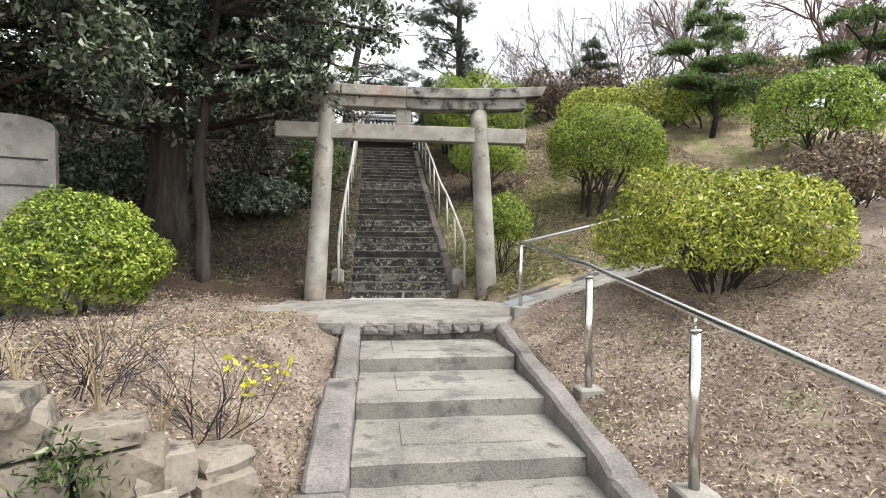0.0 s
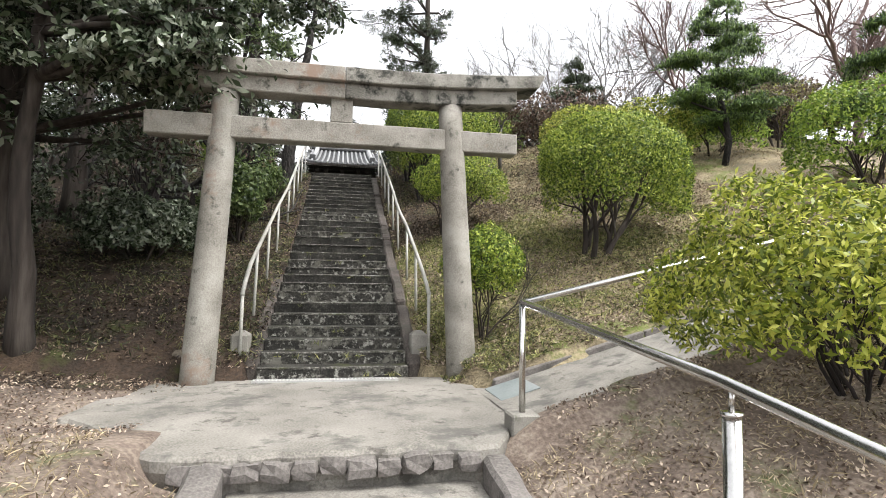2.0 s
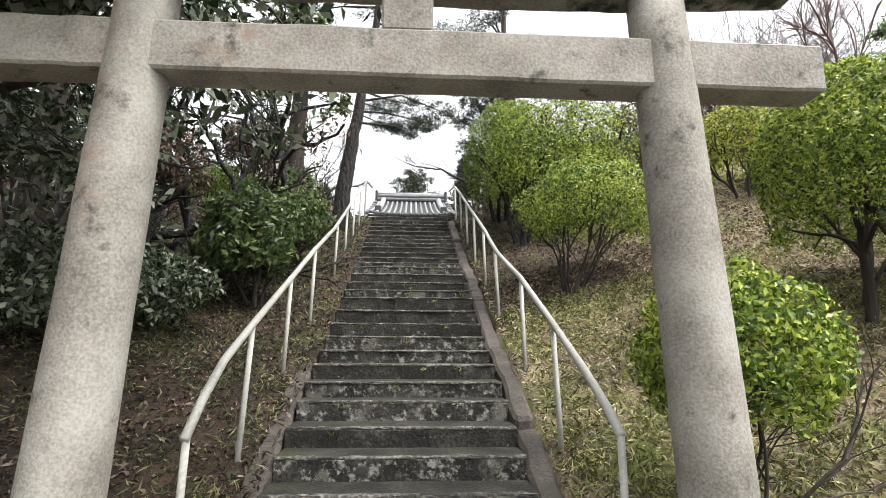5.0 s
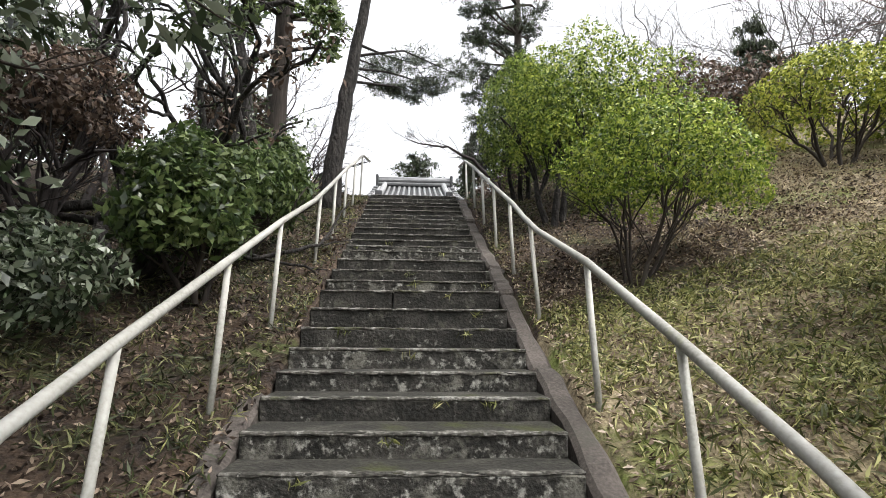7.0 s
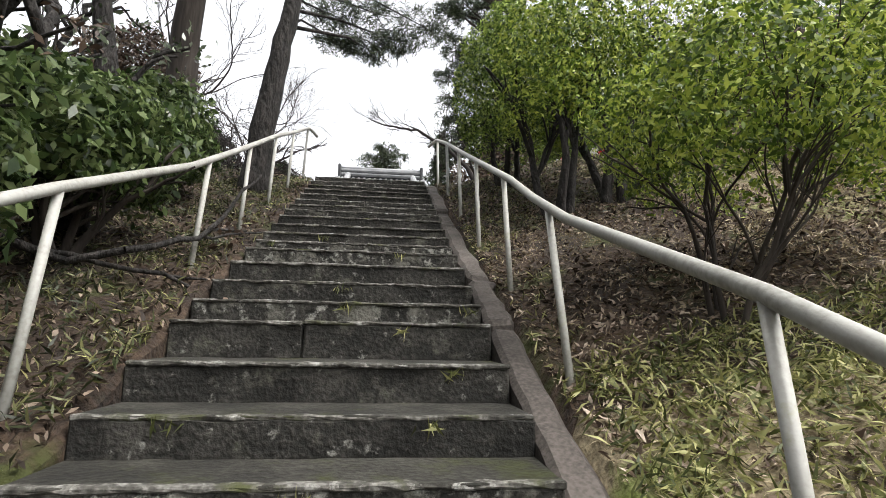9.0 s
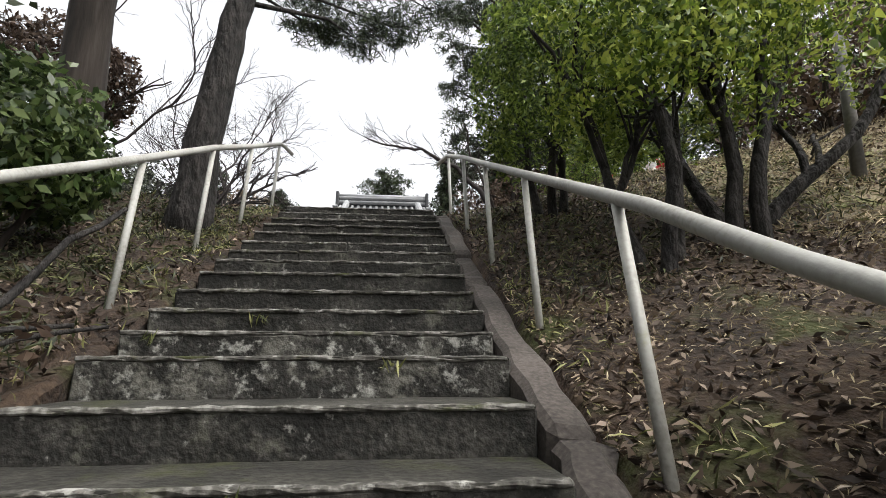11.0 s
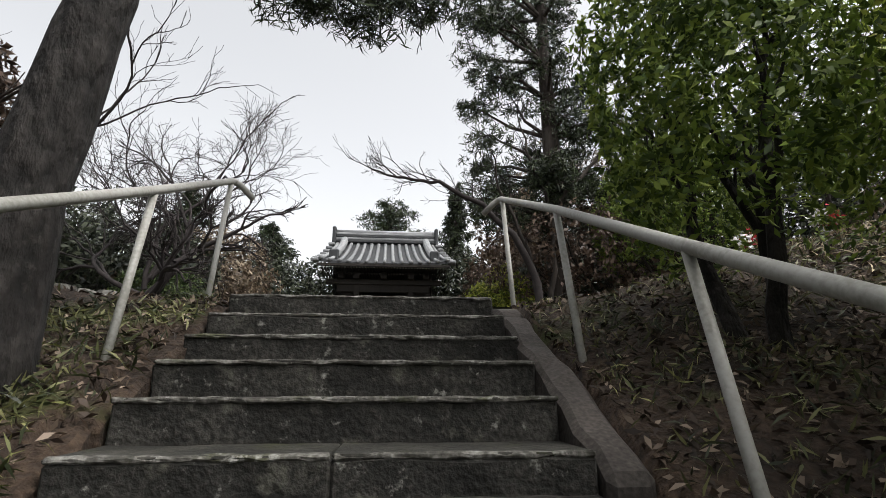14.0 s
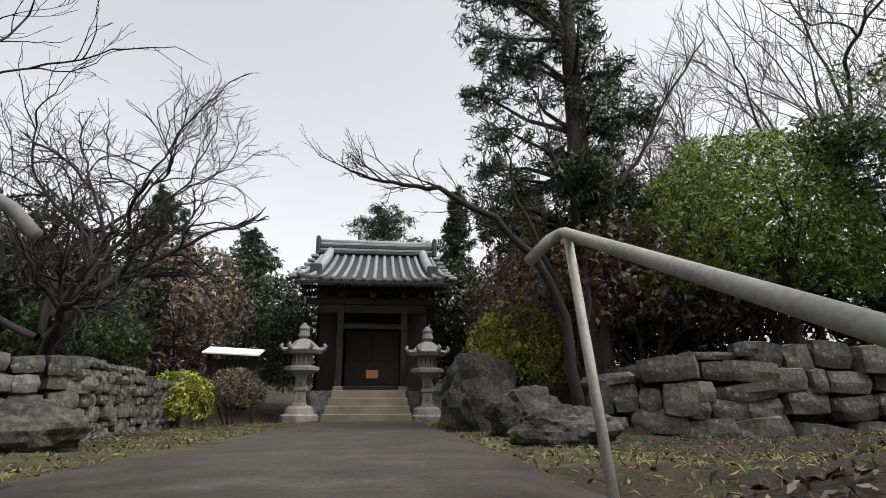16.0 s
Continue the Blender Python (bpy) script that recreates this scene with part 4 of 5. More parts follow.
# ---- walls and rocks of the forecourt ----
def stone_wall(name, line, height, seed, mat, label, size=0.4, depth=0.3, loose=1.0):
    """Fitted stones along a line of points, each stone a piece of its own, over a dark core."""
    e = tagged(thing(name, label, "stone wall"), kind="structure")
    rng = random.Random(seed)
    for (ax, ay, ah), (bx, by, bh) in zip(line, line[1:]):
        ln = math.hypot(bx - ax, by - ay)
        ang = math.degrees(math.atan2(by - ay, bx - ax))
        bm = bmesh.new()
        vs = []
        for t, h in ((0, ah), (1, bh)):
            x, y = ax + (bx - ax) * t, ay + (by - ay) * t
            nx, ny = -(by - ay) / ln, (bx - ax) / ln
            z = height(x, y)
            for off in (0.08, 0.55):
                for zz in (-0.4, h - 0.1):
                    vs.append(bm.verts.new((x + nx * off, y + ny * off, z + zz)))
        for f in ((0, 4, 5, 1), (2, 3, 7, 6), (1, 5, 7, 3), (0, 1, 3, 2), (4, 6, 7, 5)):
            bm.faces.new([vs[i] for i in f])
        part("core", bm, ROCK, e)
        z = -0.1
        while z < max(ah, bh) - 0.06:
            rise = size * (0.72 + loose * rng.uniform(-0.22, 0.22))
            u = -rng.uniform(0, 0.2)
            while u < ln:
                w = size * (1.0 + loose * rng.uniform(-0.4, 0.7))
                f = min(1.0, max(0.0, (u + w / 2) / ln))
                x, y, top = ax + (bx - ax) * f, ay + (by - ay) * f, ah + (bh - ah) * f
                h = min(rise * (1.0 + loose * rng.uniform(-0.15, 0.25)), top - z + 0.05)
                if h > 0.09:
                    ob = new("stone", stone(w * 0.98, h, depth, rng.random(), 0.1))
                    ob.data.materials.append(mat)
                    ob.parent = e
                    ob.matrix_world = pose(x + rng.uniform(-0.02, 0.02), y + rng.uniform(-0.05, 0.03), height(x, y) + z + h / 2 + loose * rng.uniform(-0.03, 0.03), loose * rng.uniform(-5, 5), loose * rng.uniform(-6, 6), ang + loose * rng.uniform(-5, 5))
                u += w
            z += rise


def court(x, y):
    return nose_z(y) - 0.08


stone_wall("retaining_wall_right", [(2.95, 25.4, 0.7), (3.9, 24.9, 0.95), (4.7, 24.75, 1.1), (8.5, 24.6, 1.15)], court, 31, WALLSTONE, "grey dry stone retaining wall with fitted blocks", 0.42, 0.3, 1.3)
stone_wall("retaining_wall_left", [(-6.5, 22.2, 0.9), (-4.6, 23.4, 0.95), (-3.1, 25.1, 0.9), (-3.6, 29.6, 0.85)], court, 32, WALLSTONE, "low dry stone retaining wall of small blocks", 0.21)
boulder("mossy_rock", (2.05, 23.7, 4.5), (1.0, 0.7, 0.5), ROCK, "low moss-topped rock beside the paving", 4)
boulder("boulder", (2.2, 25.7, 4.4), (1.0, 0.8, 0.85), ROCK, "rounded brown boulder beside the gate path", 9)
boulder("standing_rock", (1.85, 27.2, 4.35), (1.25, 1.0, 1.6), ROCK, "tall grey lichen-streaked garden rock", 14)
boulder("flat_rock", (-2.75, 23.8, 4.45), (1.0, 0.8, 0.6), ROCK, "mossy rock at the wall foot", 21)
boulder("half_buried_stone", (-1.85, 10.05, -0.08), (0.42, 0.36, 0.5), TANSTONE, "rounded pale stone beside the torii column", 23)


def paving():
    bm = bmesh.new()
    rows = []
    for i in range(29):
        y = 20.35 + i * 0.44
        rows.append([bm.verts.new((x + 0.05 * noise.noise((x * 3, y * 1.5, 8)), y, nose_z(y) + 0.006 * noise.noise((x * 2, y * 2, 1)) - (0.03 if abs(x) > 1.3 else 0))) for x in (-1.45, -1.4, -0.7, 0.0, 0.7, 1.15, 1.2)])
    for a, b in zip(rows, rows[1:]):
        for k in range(6):
            bm.faces.new((a[k], a[k + 1], b[k + 1], b[k]))
    tagged(part("forecourt_paving", bm, SHADED_CONCRETE), "grey concrete path to the gate, darkened for tree shade", "path", "", "structure")


paving()


def shed():
    e = thing("notice_shelter", "small shelter with a white sloping roof board", "shelter", "", (-3.3, 32.2, 4.2))
    for x in (-0.55, 0.55):
        bm = bmesh.new()
        block(bm, x - 0.04, x + 0.04, -0.04, 0.04, -0.1, 1.7, 0.006)
        part("post", bm, TIMBER, e)
    for k in range(11):
        bm = bmesh.new()
        block(bm, -0.5 + k * 0.092, -0.42 + k * 0.092, -0.02, 0.02, 0.75, 1.55, 0.004)
        part("board", bm, TWIG, e)
    bm = bmesh.new()
    block(bm, -0.66, 0.66, -0.3, 0.3, 1.66, 1.7, 0.006)
    for v in bm.verts:
        v.co.z += 0.28 * v.co.y - 0.05 * v.co.x
    r = part("roof", bm, WHITEPAINT, e)
    r.location.z = 0.06


shed()
# ---- left front: monument, retaining stones, shrubs ----
def monument():
    e = thing("stone_monument", "tall pale inscribed stone tablet on rough boulders", "monument", "", (-5.9, 8.6, 0.45))
    bm = bmesh.new()
    n = 10
    prof = [(-0.62, 0.0), (0.62, 0.0), (0.58, 1.9)] + [(0.58 * math.cos(math.pi * k / n) ** (1 if k <= n // 2 else 1) if k <= n // 2 else -0.58 * math.cos(math.pi * (n - k) / n), 1.9 + 0.16 * math.sin(math.pi * k / n)) for k in range(1, n)] + [(-0.58, 1.9)]
    vs = [bm.verts.new((x, -0.14, z + 0.35)) for x, z in prof]
    f = bm.faces.new(vs)
    r = bmesh.ops.extrude_face_region(bm, geom=[f])
    for v in [g for g in r["geom"] if isinstance(g, bmesh.types.BMVert)]:
        v.co.y += 0.28
    bmesh.ops.recalc_face_normals(bm, faces=bm.faces[:])
    part("tablet", bm, PALESTONE, e)
    for z in (1.35, 1.75):
        bm = bmesh.new()
        block(bm, -0.45, 0.5, -0.155, -0.142, z, z + 0.025, 0)
        part("groove", bm, INK, e)
    e.rotation_euler.z = radians(20)


monument()
boulder("plinth_rock", (-5.8, 8.3, 0.1), (1.9, 1.3, 1.1), PALESTONE, "rough grey boulder under the stone tablet", 41)
boulder("plinth_rock", (-4.9, 7.6, -0.1), (1.2, 0.9, 0.8), PALESTONE, "rough grey boulder beside the tablet", 43)
boulder("plinth_rock", (-5.6, 7.2, -0.2), (1.1, 0.9, 0.6), ROCK, "dark rock below the tablet", 44)


def front_wall(x, y):
    return -0.8


stone_wall("front_retaining_wall", [(-6.0, 2.35, 1.05), (-2.3, 2.7, 1.02), (-1.75, 2.95, 0.72), (-1.4, 3.3, 0.45)], front_wall, 33, TANSTONE, "tan field-stone retaining wall with lichen", 0.36, 0.3, 0.3)

# ---- shrubs ----
bush("clipped_shrub", (-4.3, 7.35, -0.05), (-0.1, 0.0, 0.72), (1.12, 1.05, 0.9), LEAF_FRESH, "rounded bright yellow-green shrub beside the tablet", "rounded shrubs", 30000, 0.058, 6, 0.022, 11, 0.3, -0.7, 0.5)
bush("azalea_bush", (3.8, 6.25, 0.25), (0.05, 0.0, 0.84), (1.6, 1.1, 1.0), LEAF_LIME, "broad loose yellow-green azalea with bare twigs showing", "rounded shrubs", 23000, 0.066, 18, 0.018, 12, 0.3, -0.5, 0.6, 0.36, TWIG)
bush("clipped_shrub", (4.3, 11.5, 1.62), (0.35, 0.0, 1.5), (1.34, 1.2, 1.12), LEAF_FRESH, "domed yellow-green shrub on a gnarled forked trunk", "rounded shrubs", 44000, 0.05, 5, 0.06, 13, 0.16, -0.6, 0.4)
bush("small_shrub", (1.95, 10.05, ground_z(1.95, 10.05)), (0.0, 0.0, 1.45 - ground_z(1.95, 10.05)), (0.55, 0.5, 0.6), LEAF_FRESH, "small bright green shrub with reddish shoots", "rounded shrubs", 11000, 0.048, 5, 0.016, 14, 0.28, -0.8, 0.55)
bush("clipped_shrub", (2.2, 14.1, 2.15), (0.3, 0.1, 1.15), (1.0, 0.95, 0.85), LEAF_FRESH, "light green domed shrub on many stems", "rounded shrubs", 21000, 0.046, 7, 0.022, 15, 0.36, -0.45, 0.6)
bush("round_shrub", (2.15, 16.8, ground_z(2.15, 16.8)), (0.05, 0.05, 1.6), (0.95, 0.95, 1.2), LEAF_FRESH, "rounded green shrub on crooked dark trunks", "rounded shrubs", 17000, 0.055, 3, 0.06, 16, 0.3, -0.75, 0.75, 0.45, PINEBARK)
bush("round_shrub", (2.85, 17.0, ground_z(2.85, 17.0)), (0.4, 0.0, 1.8), (1.25, 1.15, 1.35), LEAF_FRESH, "spreading green shrub with crooked dark trunks", "rounded shrubs", 12000, 0.058, 4, 0.07, 17, 0.4, -0.75, 0.85, 0.45, PINEBARK)
bush("round_shrub", (2.05, 18.75, ground_z(2.05, 18.75)), (0.05, 0.0, 1.35), (0.85, 0.9, 1.5), LEAF_GREEN, "tall dark green shrub at the stair head", "rounded shrubs", 24000, 0.06, 3, 0.055, 37, 0.3, -0.8, 0.6, 0.4, PINEBARK)
bush("clipped_shrub", (6.3, 16.3, 4.1), (0.3, 0.2, 1.1), (1.35, 1.3, 1.0), LEAF_LIME, "yellow-green domed shrub on the bank", "rounded shrubs", 11000, 0.075, 6, 0.04, 18, 0.2)
bush("clipped_shrub", (8.3, 15.9, 4.5), (0, 0, 0.9), (1.3, 1.2, 0.9), LEAF_LIME, "yellow-green domed shrub higher on the bank", "rounded shrubs", 8000, 0.08, 5, 0.04, 19, 0.15)
bush("clipped_shrub", (9.7, 11.2, 2.85), (0, 0, 1.15), (1.35, 1.3, 1.2), LEAF_BRIGHT, "large rounded green shrub near the upper path", "rounded shrubs", 11000, 0.08, 5, 0.04, 20, 0.12)
bush("brown_shrub", (12.6, 16.4, 5.2), (0, 0, 1.3), (1.3, 1.2, 1.1), LEAF_BROWN, "domed purple-brown winter shrub", "rounded shrubs", 6000, 0.08, 5, 0.04, 21, 0.12)
bush("brown_shrub", (6.9, 7.6, 1.25), (0, 0, 0.75), (0.95, 0.9, 0.75), LEAF_BROWN, "loose brownish-yellow azalea beside the path", "rounded shrubs", 6500, 0.07, 8, 0.02, 22, 0.25, -0.5, 0.6)
bush("clipped_shrub", (14.2, 17.8, 5.8), (0, 0, 1.2), (1.7, 1.5, 1.0), LEAF_LIME, "far yellow-green shrub on the hill", "rounded shrubs", 6000, 0.09, 5, 0.04, 23, 0.15)
bush("clipped_shrub", (9.6, 15.4, 4.4), (0, 0, 0.8), (1.4, 1.2, 1.0), LEAF_BRIGHT, "green shrub behind the cloud pine", "rounded shrubs", 7000, 0.08, 5, 0.04, 24, 0.15)
# dark shrubs on the bank beside the stairs
bush("dark_shrub", (-2.35, 17.3, 3.55), (0.0, 0.0, 0.65), (0.6, 0.7, 0.75), LEAF_CAM, "leafy evergreen shrub against a tree trunk", "dark shrubs", 7000, 0.095, 4, 0.03, 40, 0.35, -0.7, 0.7)
bush("dark_shrub", (-2.0, 15.2, 2.65), (0.0, 0.0, 0.7), (0.7, 0.9, 0.75), LEAF_CAM, "dark glossy camellia shrub beside the stairs", "dark shrubs", 9000, 0.09, 4, 0.04, 25, 0.35, -0.6, 0.7)
bush("dark_shrub", (-1.95, 13.9, 2.05), (-0.1, 0.0, 0.7), (0.6, 0.7, 0.75), LEAF_CAM, "low glossy camellia shrub on the bank", "dark shrubs", 6000, 0.1, 4, 0.03, 26, 0.35, -0.6, 0.7)
bush("dark_shrub", (-3.7, 14.4, 2.3), (-0.1, 0.0, 1.6), (0.85, 0.8, 0.75), LEAF_RUST, "reddish-dark leafy shrub on crooked stems", "dark shrubs", 6000, 0.08, 7, 0.045, 27, 0.4, -0.4, 0.8, 0.45, TWIG)
bush("dark_shrub", (-3.2, 12.6, 1.4), (0.0, 0.0, 0.6), (1.1, 1.0, 0.7), LEAF_DARK, "low dark undergrowth shrub under the trees", "dark shrubs", 8000, 0.09, 5, 0.03, 28, 0.4, -0.6, 0.8)
bush("dark_shrub", (-6.2, 12.5, 1.2), (0.0, 0.0, 1.3), (1.9, 1.5, 1.5), LEAF_DARK, "dense dark evergreen shrub behind the tablet", "dark shrubs", 13000, 0.1, 6, 0.04, 29, 0.4, -0.6, 0.8)
bush("dark_shrub", (-8.4, 10.2, 0.9), (0.0, 0.0, 1.6), (2.0, 1.6, 1.9), LEAF_DARK, "dense dark evergreen thicket", "dark shrubs", 13000, 0.11, 6, 0.04, 30, 0.4, -0.6, 0.8)
bush("dark_shrub", (-6.8, 16.5, 3.4), (0.0, 0.0, 1.6), (2.4, 1.6, 1.8), LEAF_DARK, "dark evergreen thicket under the cedars", "dark shrubs", 12000, 0.11, 6, 0.04, 31, 0.4, -0.6, 0.8)
# shrubs of the forecourt
bush("clipped_shrub", (6.5, 26.8, 5.2), (0, 0, 2.2), (1.95, 1.6, 2.0), LEAF_GREEN, "broad green shrub above the stone wall", "rounded shrubs", 34000, 0.075, 8, 0.06, 32, 0.16, -0.55, 0.5)
bush("round_shrub", (2.75, 28.6, 4.4), (0, 0, 1.3), (1.0, 1.0, 1.1), LEAF_LIME, "yellow-green shrub behind the garden rocks", "rounded shrubs", 7000, 0.09, 5, 0.04, 33, 0.3, -0.6, 0.7)
bush("clipped_shrub", (-3.0, 31.2, 4.3), (0, 0, 0.65), (0.7, 0.7, 0.55), LEAF_BROWN, "round dark brown clipped shrub by the lantern", "rounded shrubs", 4000, 0.07, 4, 0.03, 34, 0.1)
bush("round_shrub", (-3.4, 29.0, 4.3), (0, 0, 0.5), (0.6, 0.7, 0.6), LEAF_LIME, "low yellow-green shrub at the wall end", "rounded shrubs", 4000, 0.08, 4, 0.03, 35, 0.2)
bush("dark_shrub", (-4.5, 27.8, 5.2), (0, 0, 0.6), (0.9, 1.0, 0.7), LEAF_CAM, "dark drooping shrub above the low wall", "dark shrubs", 6000, 0.09, 4, 0.03, 36, 0.3)


# ---- cloud-pruned pines ----
def cloud_pine(at, height, pads, seed, mat, label, trunk_r=0.085):
    rng, gen = random.Random(seed), np.random.default_rng(seed)
    e = thing("cloud_pine", label, "pine tree", "cloud pines", at)
    pts = [Vector((0.12 * height * 0.3 * math.sin(k * 1.3 + seed), 0.1 * math.cos(k * 1.7), height * 0.95 * k / 6)) for k in range(7)]
    pts[0].x = pts[0].y = 0
    verts, faces = [], []
    tube_arrays(pts, [trunk_r * (1 - 0.11 * k) for k in range(7)], 9, verts, faces)
    trunk = raw("trunk", verts, faces, PINEBARK, e, "", True)
    for x, y, z, r, h in pads:
        c = Vector((x, y, z))
        root = min(pts, key=lambda q: abs(q.z - (z - 0.35)))
        mid = root.lerp(c, 0.55) + Vector((0, 0, -0.06))
        lv, lf = [], []
        tube_arrays([root, mid, c - Vector((0, 0, h * 0.4))], [trunk_r * 0.4, trunk_r * 0.3, trunk_r * 0.2], 6, lv, lf, False)
        raw("limb", lv, lf, PINEBARK, e, "", True)
        n = int(6500 * r * r) + 900
        knots = gen.normal(0, 0.5, (14, 3))
        p = knots[gen.integers(0, 14, n)] + gen.normal(0, 0.2, (n, 3))
        p[:, 2] = np.abs(p[:, 2]) * 0.9 - 0.2 * np.sum(p[:, :2] ** 2, axis=1)
        leaves("needle_pad", p * np.array((r, r * 0.9, h)) + np.array((x, y, z)), gen.normal(0, 1, (n, 3)) * np.array((1, 1, 0.25)), 0.12, 0.17, mat, e, gen, 0.3, "", -1.2)


PADS = [(0.0, 0, 4.05, 0.39, 0.39), (0.42, 0.1, 3.6, 0.45, 0.26), (-0.5, 0, 3.42, 0.43, 0.26), (0.25, -0.1, 2.98, 0.65, 0.26), (-0.75, 0.1, 2.65, 0.65, 0.29), (1.0, 0, 2.3, 0.65, 0.26), (-0.1, -0.2, 2.05, 0.70, 0.26), (-0.95, -0.1, 1.65, 0.67, 0.26), (0.8, -0.2, 1.5, 0.70, 0.26), (-0.15, 0, 1.15, 0.65, 0.26)]
cloud_pine((9.15, 14.3, 4.1), 4.2, PADS, 51, NEEDLE_LIT, "cloud-pruned garden pine with layered pads")
cloud_pine((11.2, 11.3, 3.0), 4.4, [(x * 1.25, y * 1.25, z, r, h) for x, y, z, r, h in PADS], 52, NEEDLE_LIT, "large cloud-pruned pine near the upper path")
cloud_pine((8.2, 20.5, 5.9), 3.2, [(x * 0.6, y * 0.6, z * 0.78, r * 0.7, h) for x, y, z, r, h in PADS], 53, NEEDLE, "slim cloud-pruned pine on the skyline")

# ---- tall trees on the bank ----


def cloud(seed, n, c, ext, r):
    rng = random.Random(seed)
    out = []
    for _ in range(n):
        k = rng.uniform(0.7, 1.25)
        out.append(((c[0] + rng.uniform(-1, 1) * ext[0], c[1] + rng.uniform(-1, 1) * ext[1], c[2] + rng.uniform(-1, 1) * ext[2]), (r * k, r * k, r * k * 0.7)))
    return out


clump_tree("cedar", (-4.6, 11.1, 0.9), [(0, 0, -0.2), (0.05, 0, 3), (0.1, 0.1, 7), (0.1, 0.2, 12)], 0.4, cloud(61, 60, (0.3, -0.6, 5.6), (3.0, 2.2, 3.4), 0.85), LEAF_DARK, BARK, "tall old cedar with a fluted brown trunk", "tree", 0.12, 620, 0.4, 61)
clump_tree("evergreen_tree", (-4.9, 13.9, 2.1), [(0, 0, -0.2), (0.1, 0.1, 3), (0.0, 0.2, 8)], 0.2, cloud(62, 12, (-0.6, 0.3, 5.6), (1.8, 1.6, 2.0), 0.7), LEAF_DARK, BARK, "slim dark evergreen behind the cedar", "tree", 0.12, 520, 0.4, 62)
clump_tree("evergreen_oak", (-7.4, 9.6, 0.7), [(0, 0, -0.2), (0.2, -0.2, 2.5), (0.6, -0.5, 5), (0.7, -0.6, 7.5)], 0.3, cloud(63, 56, (1.2, -0.8, 4.9), (3.4, 2.0, 2.4), 0.85), LEAF_DARK, BARK, "broad evergreen oak with glossy leaves", "tree", 0.13, 620, 0.45, 63)
clump_tree("evergreen_oak", (-3.5, 9.9, 0.25), [(0, 0, -0.2), (-0.1, -0.1, 2.2), (0.2, -0.4, 4.2), (0.6, -0.6, 6.2)], 0.13, cloud(64, 20, (1.0, -0.5, 3.75), (1.0, 0.45, 0.55), 0.42) + cloud(164, 34, (1.3, 0.3, 5.9), (2.0, 1.4, 1.5), 0.65), LEAF_DARK, BARK, "leafy evergreen reaching over the torii", "tree", 0.12, 480, 0.45, 64)
clump_tree("camellia_tree", (-2.35, 15.9, 2.95), [(0, 0, -0.2), (0.15, 0, 1.4), (-0.1, 0.1, 2.8), (0.1, 0.2, 4.6)], 0.12, cloud(65, 11, (0.1, -0.1, 3.6), (0.9, 1.2, 1.3), 0.42), LEAF_CAM, PINEBARK, "camellia tree with forked dark trunk", "tree", 0.1, 300, 0.45, 65)
clump_tree("evergreen_tree", (-2.6, 18.4, 3.95), [(0, 0, -0.2), (0.05, 0.1, 3.0), (0.1, 0.2, 6.0), (0.1, 0.3, 9.0)], 0.23, cloud(66, 20, (0.1, -0.6, 5.4), (1.7, 2.0, 2.0), 0.5), LEAF_CAM, BARK, "tall evergreen with a pale straight trunk", "tree", 0.11, 420, 0.45, 66)
# leaning pine whose branch hangs over the stairs
clump_tree("red_pine", (-1.62, 18.75, 4.05), [(0, 0, -0.2), (0.13, 0.05, 1.2), (0.27, 0.1, 2.3), (0.42, 0.15, 3.4), (0.7, 0.2, 5.2), (0.9, 0.3, 7.0)], 0.2,
           [((0.97, 1.00, 2.90), (0.42, 0.4, 0.17)), ((1.47, 1.05, 2.82), (0.42, 0.4, 0.17)), ((1.92, 1.10, 3.05), (0.42, 0.4, 0.18)), ((0.82, 0.95, 3.35), (0.45, 0.45, 0.2)), ((2.42, 1.10, 3.35), (0.5, 0.5, 0.2)), ((1.57, 1.05, 3.50), (0.6, 0.6, 0.25)), ((0.92, 1.05, 6.00), (0.8, 0.7, 0.3)), ((-0.18, 0.75, 6.80), (1.0, 0.9, 0.4)), ((2.72, 1.35, 5.70), (0.6, 0.6, 0.25)), ((0.72, 0.55, 7.60), (0.9, 0.9, 0.4)), ((-1.08, 0.75, 5.80), (0.6, 0.6, 0.3))],
           NEEDLE, PINEBARK, "leaning red pine with dark plated bark", "pine tree", 0.13, 1500, 0.1, 67, 0.032, 0.9, "", 1.2, 0.0)


def crooked_tree(at, limbs, leaf_mat, label, seed, per=26):
    """A bent many-limbed small tree with thin tufts of leaves at part of its twigs."""
    rng, gen = random.Random(seed), np.random.default_rng(seed)
    e = thing("crooked_tree", label, "tree", "crooked trees", at)
    tips = []
    for way, length, radius in limbs:
        verts, faces = [], []
        branching(Vector((0.3 * way[0] * radius, 0.1 * way[1], -0.15)), Vector(way), length, radius, rng, 3, verts, faces, tips, 0.55, 0.24, 0.03, (2, 3), 0.66, 9, 0.66, 0.006)
        raw("limb", verts, faces, PINEBARK, e, "", True)
    sel = [q for q, _ in tips if rng.random() < 0.45]
    pos = np.repeat(np.array([tuple(q) for q in sel]), per, axis=0)
    pos = pos + gen.normal(0, 0.11, pos.shape)
    leaves("foliage", pos, gen.normal(0, 1, pos.shape) + np.array((0, 0, 0.6)), 0.075, 0.42, leaf_mat, e, gen, kind="stuff")


